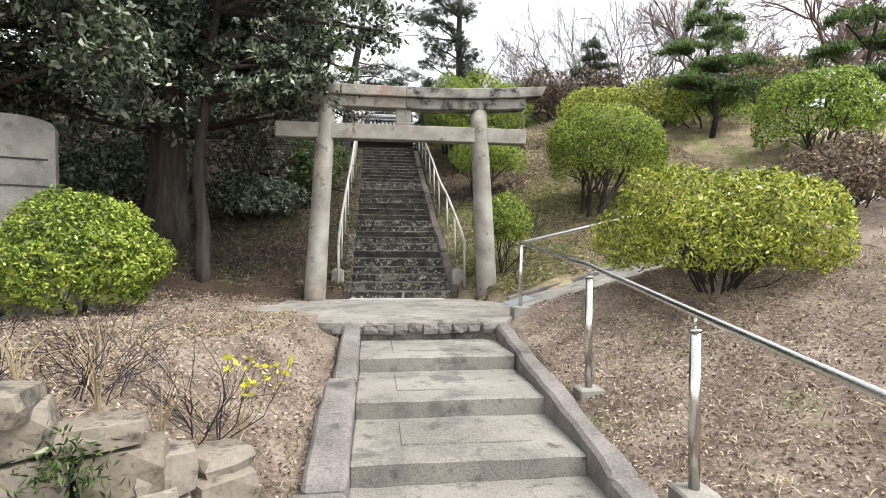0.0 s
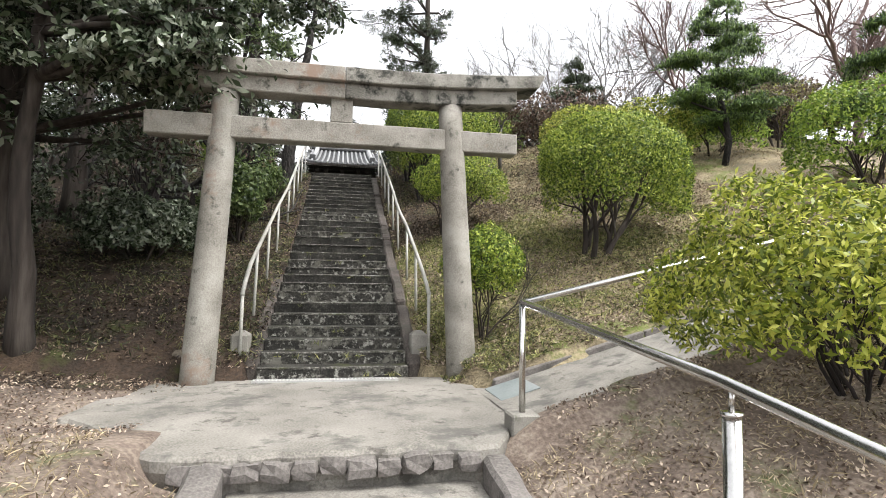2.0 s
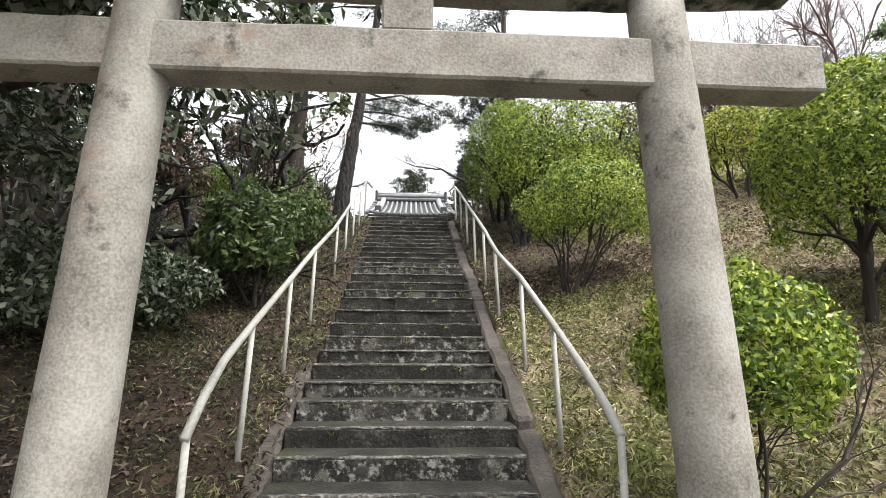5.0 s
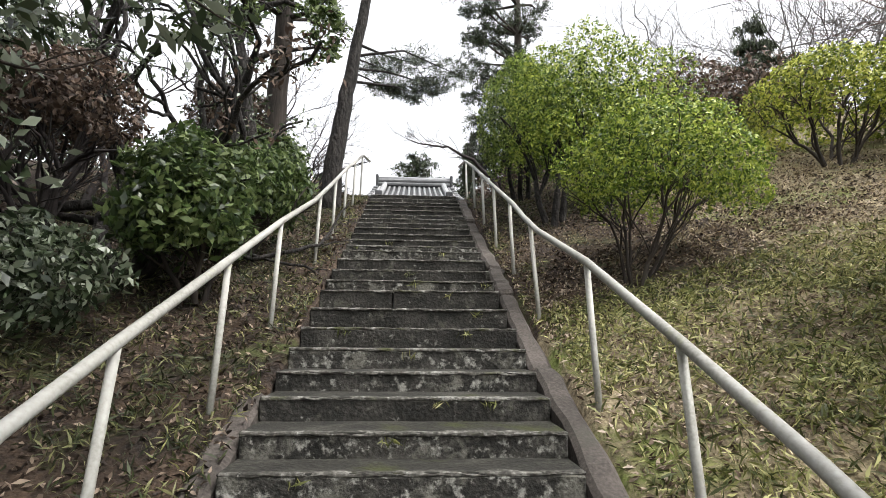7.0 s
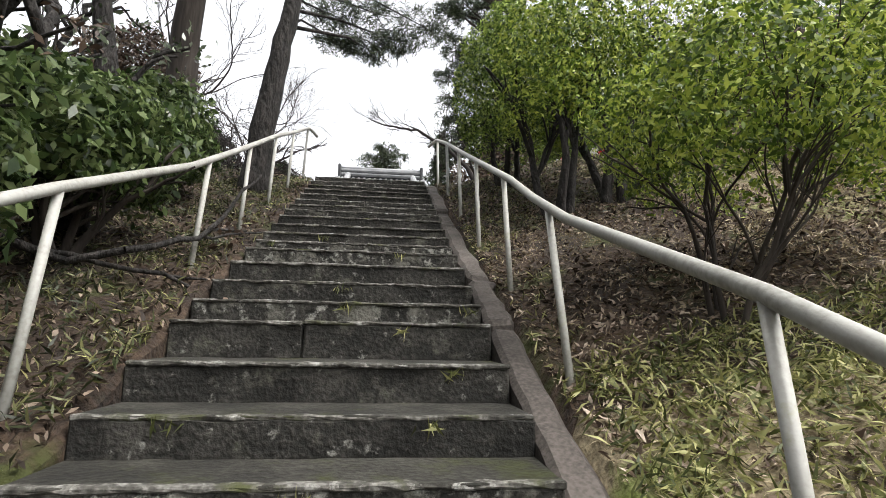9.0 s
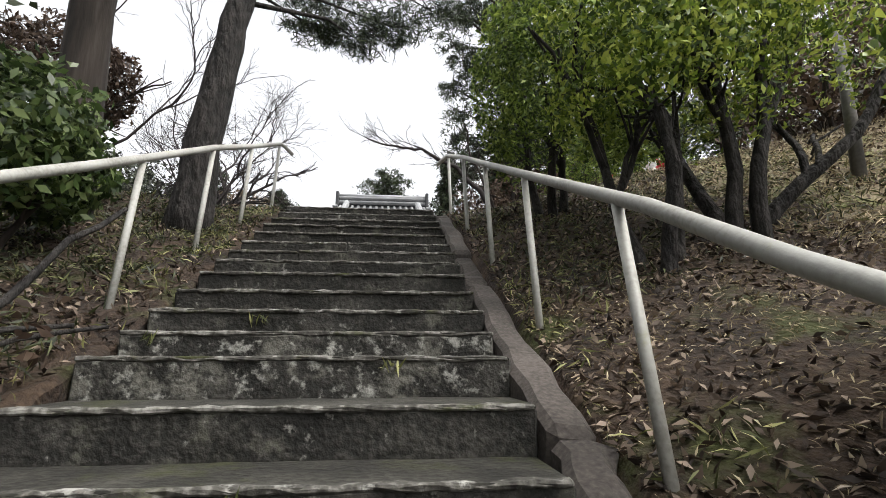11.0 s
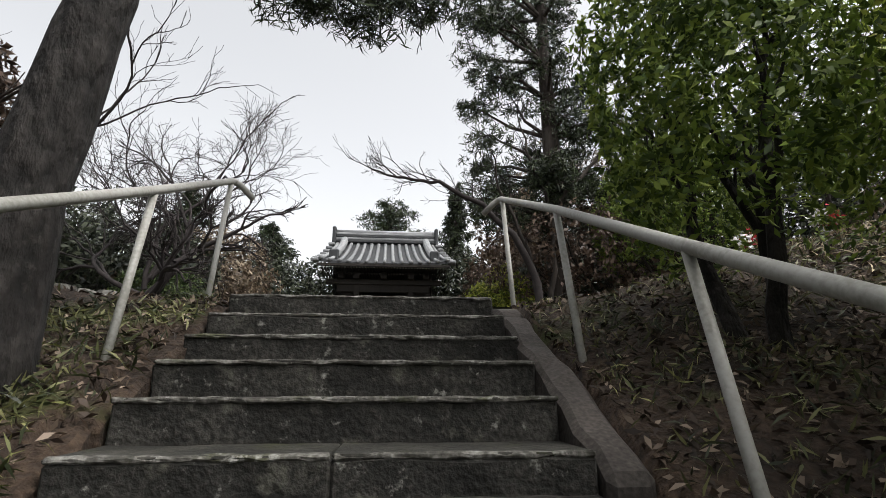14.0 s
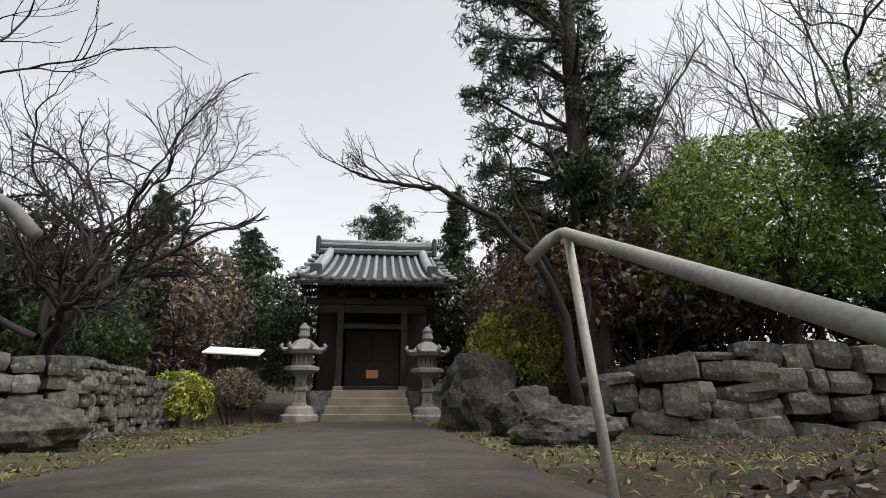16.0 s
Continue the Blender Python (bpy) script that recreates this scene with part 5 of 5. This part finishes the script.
crooked_tree((-2.75, 14.3, ground_z(-2.75, 14.3)), [((-0.3, 0.0, 1.0), 1.9, 0.085), ((0.05, 0.1, 1.0), 1.8, 0.07), ((0.15, 0.2, 1.0), 1.7, 0.06)], LEAF_DARK, "crooked dark-barked tree with thin leaf tufts", 301)
crooked_tree((-3.3, 15.6, ground_z(-3.3, 15.6)), [((-0.15, 0.0, 1.0), 2.2, 0.08), ((0.35, 0.0, 1.0), 2.0, 0.07)], LEAF_DARK, "crooked dark-barked tree behind the shrubs", 312)
crooked_tree((-4.6, 14.2, ground_z(-4.6, 14.2)), [((0.15, 0.0, 1.0), 2.1, 0.075), ((-0.4, 0.1, 1.0), 2.0, 0.06)], LEAF_RUST, "crooked tree with reddish-dark leaf tufts", 303)
# bare trunks among the bank shrubs
bare_tree("bare_tree", (-4.6, 16.5, 3.2), [((0, 0, -0.1), (0.05, 0, 1), 2.4, 0.07), ((0.2, 0.1, -0.1), (-0.3, 0.1, 1), 2.3, 0.055)], TWIG, "leafless tree with upright grey branches", 4, 71)
bare_tree("bare_tree", (-6.5, 19.0, 4.2), [((0, 0, -0.1), (0.1, 0, 1), 3.8, 0.12)], TWIG, "leafless tree on the bank", 4, 72)
bare_tree("bare_tree", (-8.5, 15.0, 3.0), [((0, 0, -0.1), (0.1, 0, 1), 4.0, 0.12)], TWIG, "leafless tree behind the thicket", 4, 73)

# ---- trees at the top ----
bush("dark_shrub", (-3.9, 20.6, 4.6), (-0.2, 0.0, 1.9), (0.9, 0.9, 0.8), LEAF_RUST, "small round dark reddish-brown tree", "dark shrubs", 7000, 0.09, 3, 0.05, 38, 0.3, -0.7, 0.6)
bush("round_shrub", (-5.2, 21.8, 4.7), (0, 0, 0.9), (1.1, 1.0, 0.9), LEAF_GREEN, "yellow-green shrub on the upper bank", "rounded shrubs", 6000, 0.09, 4, 0.04, 39, 0.3, -0.6, 0.6)
bare_tree("bare_tree", (-4.9, 22.9, 4.9), [((0, 0, -0.1), (0.05, 0, 1), 1.9, 0.08), ((0, 0, 1.4), (0.9, 0.1, 0.75), 1.7, 0.032), ((0, 0, 1.6), (-0.7, 0.1, 0.8), 1.7, 0.032), ((0, 0, 1.7), (0.5, -0.3, 1), 1.6, 0.032)], TWIG, "leafless tree with fine spreading twigs", 4, 174, 0.55, 0.16, 0.02, (2, 4), rmin=0.003)
bare_tree("cherry_tree", (-4.3, 26.4, 5.1), [((0, 0, -0.1), (0.2, 0.0, 0.9), 1.4, 0.11), ((0.05, 0, 0.6), (0.8, 0, 0.7), 1.5, 0.055), ((-0.05, 0, 0.6), (-0.8, 0.1, 0.6), 1.55, 0.055), ((0.0, 0, 0.8), (0.25, 0.2, 1), 1.5, 0.05), ((0.0, 0, 0.7), (-0.35, -0.2, 1), 1.55, 0.05), ((0.1, 0, 0.9), (0.5, -0.1, 0.85), 1.5, 0.045)], TWIG, "leafless cherry tree with a wide twiggy crown", 5, 74, 0.62, 0.17, 0.015, (3, 4), "", "bare tree", 0.7, 0.62, 0.0032)


def reaching_cherry(at):
    """An old cherry: a leaning trunk that bends over into one long limb, two pale upright stems, twigs along all."""
    rng = random.Random(75)
    e = thing("cherry_tree", "crooked leafless cherry tree reaching over the path", "bare tree", "", at)
    stems = (("trunk", 0.1, 0.016, 26, [(0, 0, -0.2), (-0.12, 0, 1.3), (-0.6, -0.1, 2.25), (-1.25, -0.2, 2.82), (-2.1, -0.3, 3.18), (-2.8, -0.35, 3.28), (-3.45, -0.4, 3.42)]),
             ("stem", 0.06, 0.014, 8, [(0.05, 0, 0.6), (-0.3, 0.1, 2.0), (-0.75, 0.2, 3.3), (-0.95, 0.2, 4.2)]),
             ("stem", 0.065, 0.014, 10, [(0.15, 0.1, 0.6), (0.35, 0.2, 2.6), (-0.05, 0.2, 3.9), (-0.35, 0.2, 5.1)]),
             ("stem", 0.06, 0.014, 14, [(0.2, 0, 2.4), (0.6, 0.1, 3.3), (1.3, 0.1, 4.0), (1.9, 0.2, 5.2), (2.9, 0.2, 6.6)]))
    for name, r0, r1, twigs, ctrl in stems:
        pts = []
        for a, b in zip(ctrl, ctrl[1:]):
            for k in range(4):
                pts.append(Vector(a).lerp(Vector(b), k / 4) + Vector((rng.gauss(0, 0.025), rng.gauss(0, 0.025), rng.gauss(0, 0.025))))
        pts.append(Vector(ctrl[-1]))
        n = len(pts)
        verts, faces, tips = [], [], []
        tube_arrays(pts, [r0 + (r1 - r0) * (i / (n - 1)) ** 0.8 for i in range(n)], 9, verts, faces)
        ob = raw(name, verts, faces, TWIG if name == "trunk" else BARK, e, "", True)
        verts, faces = [], []
        for k in range(twigs):
            i = int(n * (0.35 + 0.64 * k / twigs))
            d = (pts[min(i + 1, n - 1)] - pts[i - 1]).normalized()
            way = d * 0.9 + Vector((rng.gauss(0, 0.4), rng.gauss(0, 0.4), rng.uniform(-0.25, 0.9)))
            branching(pts[i], way, rng.uniform(0.3, 0.6), 0.011, rng, 2, verts, faces, tips, 0.5, 0.14, 0.03, (2, 4), 0.65, 5, 0.6, 0.0035)
        raw("twigwork", verts, faces, TWIG, ob)


reaching_cherry((3.2, 26.4, 4.75))
clump_tree("cryptomeria", (3.9, 27.4, 4.7), [(0, 0, -0.2), (-0.05, 0, 3), (-0.1, 0, 7), (-0.1, 0.1, 12)], 0.3, cloud(76, 50, (-0.55, 0, 6.6), (1.35, 1.2, 3.8), 0.5), NEEDLE, BARK, "tall dark cryptomeria beside the gate", "conifer", 0.17, 700, 0.16, 76)
bare_tree("bare_tree", (6.5, 31.0, 5.4), [((0, 0, -0.1), (-0.05, 0, 1), 2.6, 0.09)], PALETWIG, "pale leafless tree behind the wall", 5, 77, shrink=0.74)
bare_tree("bare_tree", (9.5, 29.0, 5.4), [((0, 0, -0.1), (-0.05, 0, 1), 2.8, 0.09)], PALETWIG, "pale leafless tree behind the wall", 5, 78, shrink=0.74)
clump_tree("camellia_tree", (8.3, 25.0, 5.2), [(0, 0, -0.2), (0.1, 0, 1.4), (0, 0, 3.2)], 0.1, cloud(79, 22, (-0.1, 0, 3.5), (1.2, 1.0, 0.95), 0.55), LEAF_CAM, BARK, "dark camellia with red flowers", "tree", 0.085, 420, 0.45, 79, 0.04)


def conifer(at, height, radius, seed, mat, label, group="far conifers"):
    """A pointed conifer: whorls of drooping leafy boughs."""
    rng = random.Random(seed)
    cl = []
    n = int(height * 5)
    for k in range(n):
        f = 0.1 + 0.9 * k / n
        a = rng.uniform(0, 6.28)
        r = radius * (1.02 - f) ** 0.75 * rng.uniform(0.4, 1.0)
        cl.append(((r * math.cos(a), r * math.sin(a), height * f), (0.16 * radius + 0.4 * radius * (1 - f), 0.16 * radius + 0.4 * radius * (1 - f), 0.3 + 0.02 * height)))
    return clump_tree("conifer", at, [(0, 0, -0.3), (0, 0, height * 0.5), (0, 0, height)], 0.02 * height + 0.04, cl, mat, BARK, label, "conifer", 0.22, 420, 0.22, seed, 0.04, 0.9, group)


conifer((0.1, 43.0, 4.5), 8.9, 4.8, 81, NEEDLE, "dark conifer behind the gate roof")
conifer((3.6, 43.0, 4.5), 10.0, 1.7, 82, NEEDLE, "narrow conifer behind the gate")
conifer((-6.0, 44.0, 4.5), 8.0, 2.6, 83, NEEDLE, "dark conifer beyond the forecourt")
conifer((-9.5, 42.0, 4.5), 9.0, 2.4, 84, NEEDLE, "dark conifer beyond the forecourt")
conifer((5.4, 37.5, 4.5), 7.5, 2.0, 85, LEAF_RUST, "rust-brown winter conifer beside the gate")
conifer((7.0, 41.0, 4.5), 9.5, 2.4, 86, NEEDLE, "dark conifer beside the gate")
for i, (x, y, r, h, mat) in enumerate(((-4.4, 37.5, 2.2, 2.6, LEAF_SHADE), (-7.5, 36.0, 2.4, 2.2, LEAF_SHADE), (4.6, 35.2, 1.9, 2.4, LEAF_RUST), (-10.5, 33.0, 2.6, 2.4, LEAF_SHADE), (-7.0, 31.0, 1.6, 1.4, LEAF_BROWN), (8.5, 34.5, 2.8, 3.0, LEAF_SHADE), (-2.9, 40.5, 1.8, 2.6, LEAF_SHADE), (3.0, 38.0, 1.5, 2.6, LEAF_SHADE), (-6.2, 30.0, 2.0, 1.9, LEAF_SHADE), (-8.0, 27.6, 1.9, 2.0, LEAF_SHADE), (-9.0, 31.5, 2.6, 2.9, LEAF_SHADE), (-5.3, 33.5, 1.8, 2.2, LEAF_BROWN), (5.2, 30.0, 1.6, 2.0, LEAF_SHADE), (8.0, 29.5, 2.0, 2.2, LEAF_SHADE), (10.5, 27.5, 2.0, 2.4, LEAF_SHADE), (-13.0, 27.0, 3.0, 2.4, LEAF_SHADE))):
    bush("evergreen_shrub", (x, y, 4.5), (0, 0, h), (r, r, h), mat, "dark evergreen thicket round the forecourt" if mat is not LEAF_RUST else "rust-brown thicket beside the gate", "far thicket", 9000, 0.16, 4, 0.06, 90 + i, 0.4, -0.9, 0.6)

# ---- far hill ----
for i, (x, y, ln) in enumerate(((9.6, 21.5, 4.2), (11.6, 23.0, 4.8), (13.6, 23.5, 5.0), (16.5, 21.0, 4.4), (12.0, 30.0, 5.0), (7.6, 27.5, 4.4), (17.5, 27.0, 5.0))):
    bare_tree("bare_tree", (x, y, ground_z(x, y)), [((0, 0, -0.1), (0.02, 0, 1), ln * 0.7, 0.08), ((0.0, 0, ln * 0.3), (0.5, 0, 1), ln * 0.6, 0.05)], PALETWIG, "pale leafless tree on the skyline", 5, 110 + i, 0.5, 0.16, 0.03, (2, 4), "skyline trees", shrink=0.74, rmin=0.006)
bare_tree("cherry_tree", (14.5, 15.5, 5.6), [((0, 0, -0.1), (0.02, 0, 1), 1.6, 0.15), ((0, 0, 1.2), (-0.8, 0, 0.7), 2.3, 0.07), ((0, 0, 1.3), (0.8, 0.2, 0.7), 2.3, 0.07), ((0, 0, 1.4), (-0.2, 0, 1), 2.2, 0.1)], PINKTWIG, "leafless cherry tree with reddish twigs", 4, 120, 0.6, 0.16, 0.02, (4, 5), rmin=0.005)
bare_tree("cherry_tree", (12.6, 19.5, 5.9), [((0, 0, -0.1), (0.02, 0, 1), 1.8, 0.15), ((0, 0, 1.2), (-0.8, 0, 0.7), 2.3, 0.07), ((0, 0, 1.3), (0.8, 0.2, 0.7), 2.3, 0.07)], PINKTWIG, "leafless cherry tree with reddish twigs", 4, 121, 0.6, 0.16, 0.02, (4, 5), rmin=0.005)
for i, (x, y, h, mat) in enumerate(((5.5, 31.5, 3.0, LEAF_BROWN), (4.8, 27.5, 1.4, LEAF_RUST), (11.0, 24.5, 1.8, LEAF_BROWN), (7.2, 20.5, 1.1, LEAF_RUST), (9.5, 21.5, 1.4, LEAF_BROWN), (15.5, 22.0, 2.0, LEAF_BROWN), (13.5, 28.0, 3.2, LEAF_BROWN), (9.0, 33.0, 4.2, LEAF_BROWN), (18.5, 17.0, 2.0, LEAF_BROWN))):
    bush("winter_thicket", (x, y, ground_z(x, y)), (0, 0, h), (2.6, 2.0, h), mat, "brown winter thicket on the hill", "far thicket", 7000, 0.13, 5, 0.05, 130 + i, 0.4, -0.9, 0.7)


def barn():
    e = thing("hill_shelter", "low dark building with a sagging thatch roof", "building", "", (14.6, 19.8, 5.6))
    for x in (-2.4, 0, 2.4):
        bm = bmesh.new()
        block(bm, x - 0.08, x + 0.08, -1.2, -1.04, 0, 1.6, 0.01)
        part("post", bm, TIMBER, e)
    bm = bmesh.new()
    block(bm, -2.6, 2.6, 0.4, 0.5, 0, 1.7, 0.01)
    part("back_wall", bm, TIMBER, e)
    bm = bmesh.new()
    block(bm, -3.2, 3.2, -1.7, 1.5, 1.6, 1.8, 0.02, 0.02, random.Random(1), 10)
    for v in bm.verts:
        v.co.z += 1.1 * (1 - abs(v.co.y) / 1.7)
    part("roof", bm, TIMBER, e)


barn()


# ---- graves and small things on the right bank ----
def grave(at, seed):
    boulder("gravestone", at, (0.9, 0.5, 0.8), PALESTONE, "rounded natural gravestone on the bank", seed)


grave((4.7, 20.6, 4.75), 61)
grave((3.9, 21.2, 4.7), 63)


def flowers(at, seed):
    gen = np.random.default_rng(seed)
    e = thing("flower_vase", "stone vase with red and white flowers", "flowers", "", at)
    verts, faces = [], []
    tube_arrays([Vector((0, 0, 0)), Vector((0, 0, 0.2)), Vector((0, 0, 0.35))], [0.06, 0.05, 0.065], 10, verts, faces)
    raw("vase", verts, faces, PALESTONE, e, "", True)
    for nm, mat, off in (("red_flowers", REDPETAL, 0.05), ("white_flowers", WHITEPETAL, -0.05), ("leaves", LEAF_GREEN, 0.0)):
        p = gen.normal(0, 0.05, (70, 3)) + np.array((off, 0, 0.48 if off else 0.42))
        leaves(nm, p, gen.normal(0, 1, (70, 3)), 0.06, 0.7, mat, e, gen)


flowers((4.25, 20.7, ground_z(4.25, 20.7)), 5)
flowers((3.6, 20.9, ground_z(3.6, 20.9)), 6)


def pole(at, h):
    verts, faces = [], []
    tube_arrays([Vector((0, 0, -0.1)), Vector((0.02, 0, h))], [0.06, 0.045], 10, verts, faces)
    ob = raw("timber_pole", verts, faces, PALETWIG, None, "", True)
    ob.location = at
    tagged(ob, "weathered pale timber pole on the bank", "pole")


pole((4.45, 17.6, ground_z(4.45, 17.6)), 1.4)


# ---- loose ground cover ----
def scatter(name, n, box, mat, size, aspect, seed, label, up=1.0, lift=0.01, stand=False, avoid=True, clump=0, spread=0.35):
    gen = np.random.default_rng(seed)
    if clump:
        c = np.stack([gen.uniform(box[0], box[1], clump), gen.uniform(box[2], box[3], clump)], 1)
        p = c[gen.integers(0, clump, n)] + gen.normal(0, 0.09, (n, 2))
    else:
        p = np.stack([gen.uniform(box[0], box[1], n), gen.uniform(box[2], box[3], n)], 1)
    keep = []
    for x, y in p:
        if avoid:
            if -1.5 < x < 1.72 and 6.75 < y < (9.7 if x < 1.3 else 9.2):
                continue
            if -0.95 < x < 1.09 and 9.7 <= y < 20.4 or -0.95 < x < 1.3 and y < 6.8:
                continue
            if x > 1.5 and 7.2 < y - 0.12 * (x - 1.55) < 8.85:
                continue
            if -1.42 < x < 1.18 and y > 20.3:
                continue
        if noise.noise((x * 0.7, y * 0.7, seed)) + gen.uniform(-0.5, 0.5) < -0.25:
            continue
        keep.append((x, y, ground_z(x, y) + 0.05 * noise.noise((x * 0.9, y * 0.9, 0)) + 0.03 * noise.noise((x * 3, y * 3, 5)) + lift))
    pos = np.array(keep)
    if stand:
        out = gen.normal(0, 1, pos.shape) * np.array((1, 1, 0.15))
        ob = leaves(name, pos, out, size, aspect, mat, None, gen, 0.25, "", -1.4)
    else:
        ob = leaves(name, pos, np.tile(np.array((0, 0, up)), (len(pos), 1)), size, aspect, mat, None, gen, spread)
    tagged(ob, label, "ground cover", "", "stuff")


scatter("fallen_leaves", 95000, (-5, 6, 0.5, 9.8), DRYLEAF, 0.037, 0.42, 201, "dry brown leaves lying over the soil", spread=0.8, lift=0.012)
scatter("fallen_leaves", 38000, (1.1, 8, 8.8, 15.0), DRYLEAF, 0.06, 0.3, 202, "dry brown leaves lying over the bank", spread=0.8, lift=0.015)
# Leaf litter of the upper banks uses the copy coloured for shade.
scatter("fallen_leaves", 32000, (-6, -0.94, 9.3, 20.5), SHADELEAF, 0.06, 0.36, 212, "brown leaves under the trees, darkened for their shade", spread=0.8, lift=0.015)
scatter("fallen_leaves", 24000, (1.08, 7, 14.2, 20.5), SHADELEAF, 0.06, 0.36, 213, "brown leaves on the upper bank, darkened for tree shade", spread=0.8, lift=0.015)
scatter("fallen_leaves", 14000, (-5, 6, 20.4, 33), SHADELEAF, 0.05, 0.4, 203, "dry leaves lying over the forecourt edges", spread=0.6)
scatter("dwarf_bamboo", 50000, (1.2, 7, 8.9, 14.0), GRASS, 0.1, 0.13, 204, "low dwarf bamboo and grass on the bank", lift=0.035, spread=1.3, clump=4200)
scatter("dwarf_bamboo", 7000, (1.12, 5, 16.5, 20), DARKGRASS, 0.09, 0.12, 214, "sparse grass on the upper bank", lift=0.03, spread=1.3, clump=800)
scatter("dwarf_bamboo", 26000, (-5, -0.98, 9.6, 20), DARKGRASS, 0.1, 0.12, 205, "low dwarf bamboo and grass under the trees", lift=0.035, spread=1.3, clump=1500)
scatter("dry_grass", 16000, (-6, 8, 1.5, 7.2), STRAW, 0.1, 0.08, 206, "dry straw-coloured grass tufts", lift=0.03, spread=1.2, clump=1500)
scatter("bank_grass", 50000, (3.0, 12, 10, 21), STRAW, 0.1, 0.09, 209, "dry straw-coloured grass over the sunny bank", lift=0.03, spread=1.2)
scatter("moss_grass", 34000, (-5, 6, 20.4, 33), GRASS, 0.05, 0.16, 207, "short mossy grass along the forecourt", lift=0.02, spread=1.2)
scatter("grass_tufts", 6000, (-1.4, 1.4, 9.75, 20.2), GRASS, 0.09, 0.1, 208, "small grass tufts along the stair edges", lift=0.03, spread=1.3, clump=400)


scatter("twig_litter", 70000, (-3.5, 6, 0.8, 7.0), STRAW, 0.04, 0.16, 210, "fine pale twig and needle litter on soil", spread=0.5, lift=0.012)
scatter("twig_litter", 62000, (1.1, 8, 8.8, 17.0), STRAW, 0.045, 0.16, 211, "fine pale litter over the bank", spread=0.5, lift=0.012)


def step_tufts():
    gen = np.random.default_rng(9)
    pos = []
    for y, n in zip(NOSE_Y[:20], (3, 5, 2, 2, 0, 1, 1, 1, 2, 0, 1, 2, 1, 1, 2, 1, 0, 1, 1, 1)):
        for _ in range(n):
            x = gen.uniform(-0.85, 0.85)
            for _ in range(9):
                pos.append((x + gen.normal(0, 0.03), y - 0.015 + gen.normal(0, 0.008), nose_z(y - 0.2) + 0.03 + gen.uniform(0, 0.02)))
    pos = np.array(pos)
    ob = leaves("step_weeds", pos, gen.normal(0, 1, pos.shape) * np.array((1, 1, 0.2)), 0.09, 0.12, GRASS, None, gen, 0.25, "", -1.3)
    tagged(ob, "little weeds growing in the stair joints", "weeds", "", "stuff")


step_tufts()


def yellow_plant():
    gen = np.random.default_rng(3)
    rng = random.Random(3)
    at = (-1.6, 3.6, ground_z(-1.6, 3.6))
    e = thing("bare_plant", "twiggy bare shrub with a few yellow leaves", "shrub", "", at)
    verts, faces, tips = [], [], []
    for k in range(16):
        branching(Vector((rng.uniform(-0.1, 0.1), rng.uniform(-0.1, 0.1), -0.05)), Vector((rng.gauss(0, 0.7), rng.gauss(0, 0.6), 0.9)), 0.36, 0.006, rng, 2, verts, faces, tips, 0.5, 0.15, 0.02, (2, 3), 0.75, 4, 0.6, 0.0015)
    raw("branchwork", verts, faces, TWIG, e)
    sel = sorted(tips, key=lambda q: -q[0].x - q[0].z)[:34]
    pos = np.array([q[0] for q in sel])
    leaves("yellow_leaves", pos, gen.normal(0, 1, pos.shape), 0.07, 0.45, YELLOWLEAF, e, gen)
    for i, (x, y) in enumerate(((-2.2, 3.3), (-2.5, 3.9), (-2.9, 3.4))):
        vs, fs, tp = [], [], []
        for k in range(14):
            branching(Vector((rng.uniform(-0.15, 0.15), rng.uniform(-0.15, 0.15), -0.05)), Vector((rng.gauss(0, 0.8), rng.gauss(0, 0.8), 0.8)), 0.3, 0.005, rng, 2, vs, fs, tp, 0.6, 0.2, 0.0, (2, 3), 0.75, 4, 0.6, 0.0015)
        ob = raw("twiggy_shrub", vs, fs, TWIG)
        ob.location = (x, y, ground_z(x, y))
        tagged(ob, "low leafless twiggy shrub above the wall", "shrub", "twiggy shrubs")


yellow_plant()
g5 = np.random.default_rng(15)
p5 = g5.normal(0, 1, (300, 3)) * np.array((0.12, 0.05, 0.09)) + np.array((-1.95, 2.62, -0.12))
tagged(leaves("wall_fern", p5, g5.normal(0, 1, p5.shape), 0.055, 0.25, LEAF_CAM, None, g5), "small green fern growing from the wall", "fern", "", "stuff")


def dry_stems(at, n, seed):
    """Long dead grass stems that arch over from one foot."""
    rng = random.Random(seed)
    e = thing("dry_grass_clump", "dead straw-coloured grass stems arching over", "dry grass", "dry grass clumps", at)
    for _ in range(n):
        a, reach, h = rng.uniform(0, 6.28), rng.uniform(0.12, 0.4), rng.uniform(0.22, 0.45)
        pts = [Vector((math.cos(a) * reach * t ** 1.6, math.sin(a) * reach * t ** 1.6, h * math.sin(min(1.0, t) * 2.3) - 0.03)) for t in (0, 0.2, 0.4, 0.6, 0.8, 1.0)]
        verts, faces = [], []
        tube_arrays(pts, [0.0045, 0.004, 0.0035, 0.003, 0.0025, 0.0015], 4, verts, faces)
        raw("stem", verts, faces, STRAW, e)


for i, (x, y, n) in enumerate(((-1.75, 3.25, 9), (-2.05, 3.15, 8), (-2.5, 3.2, 8), (-2.3, 3.6, 6), (-1.45, 3.9, 6))):
    dry_stems((x, y, ground_z(x, y)), n, 400 + i)
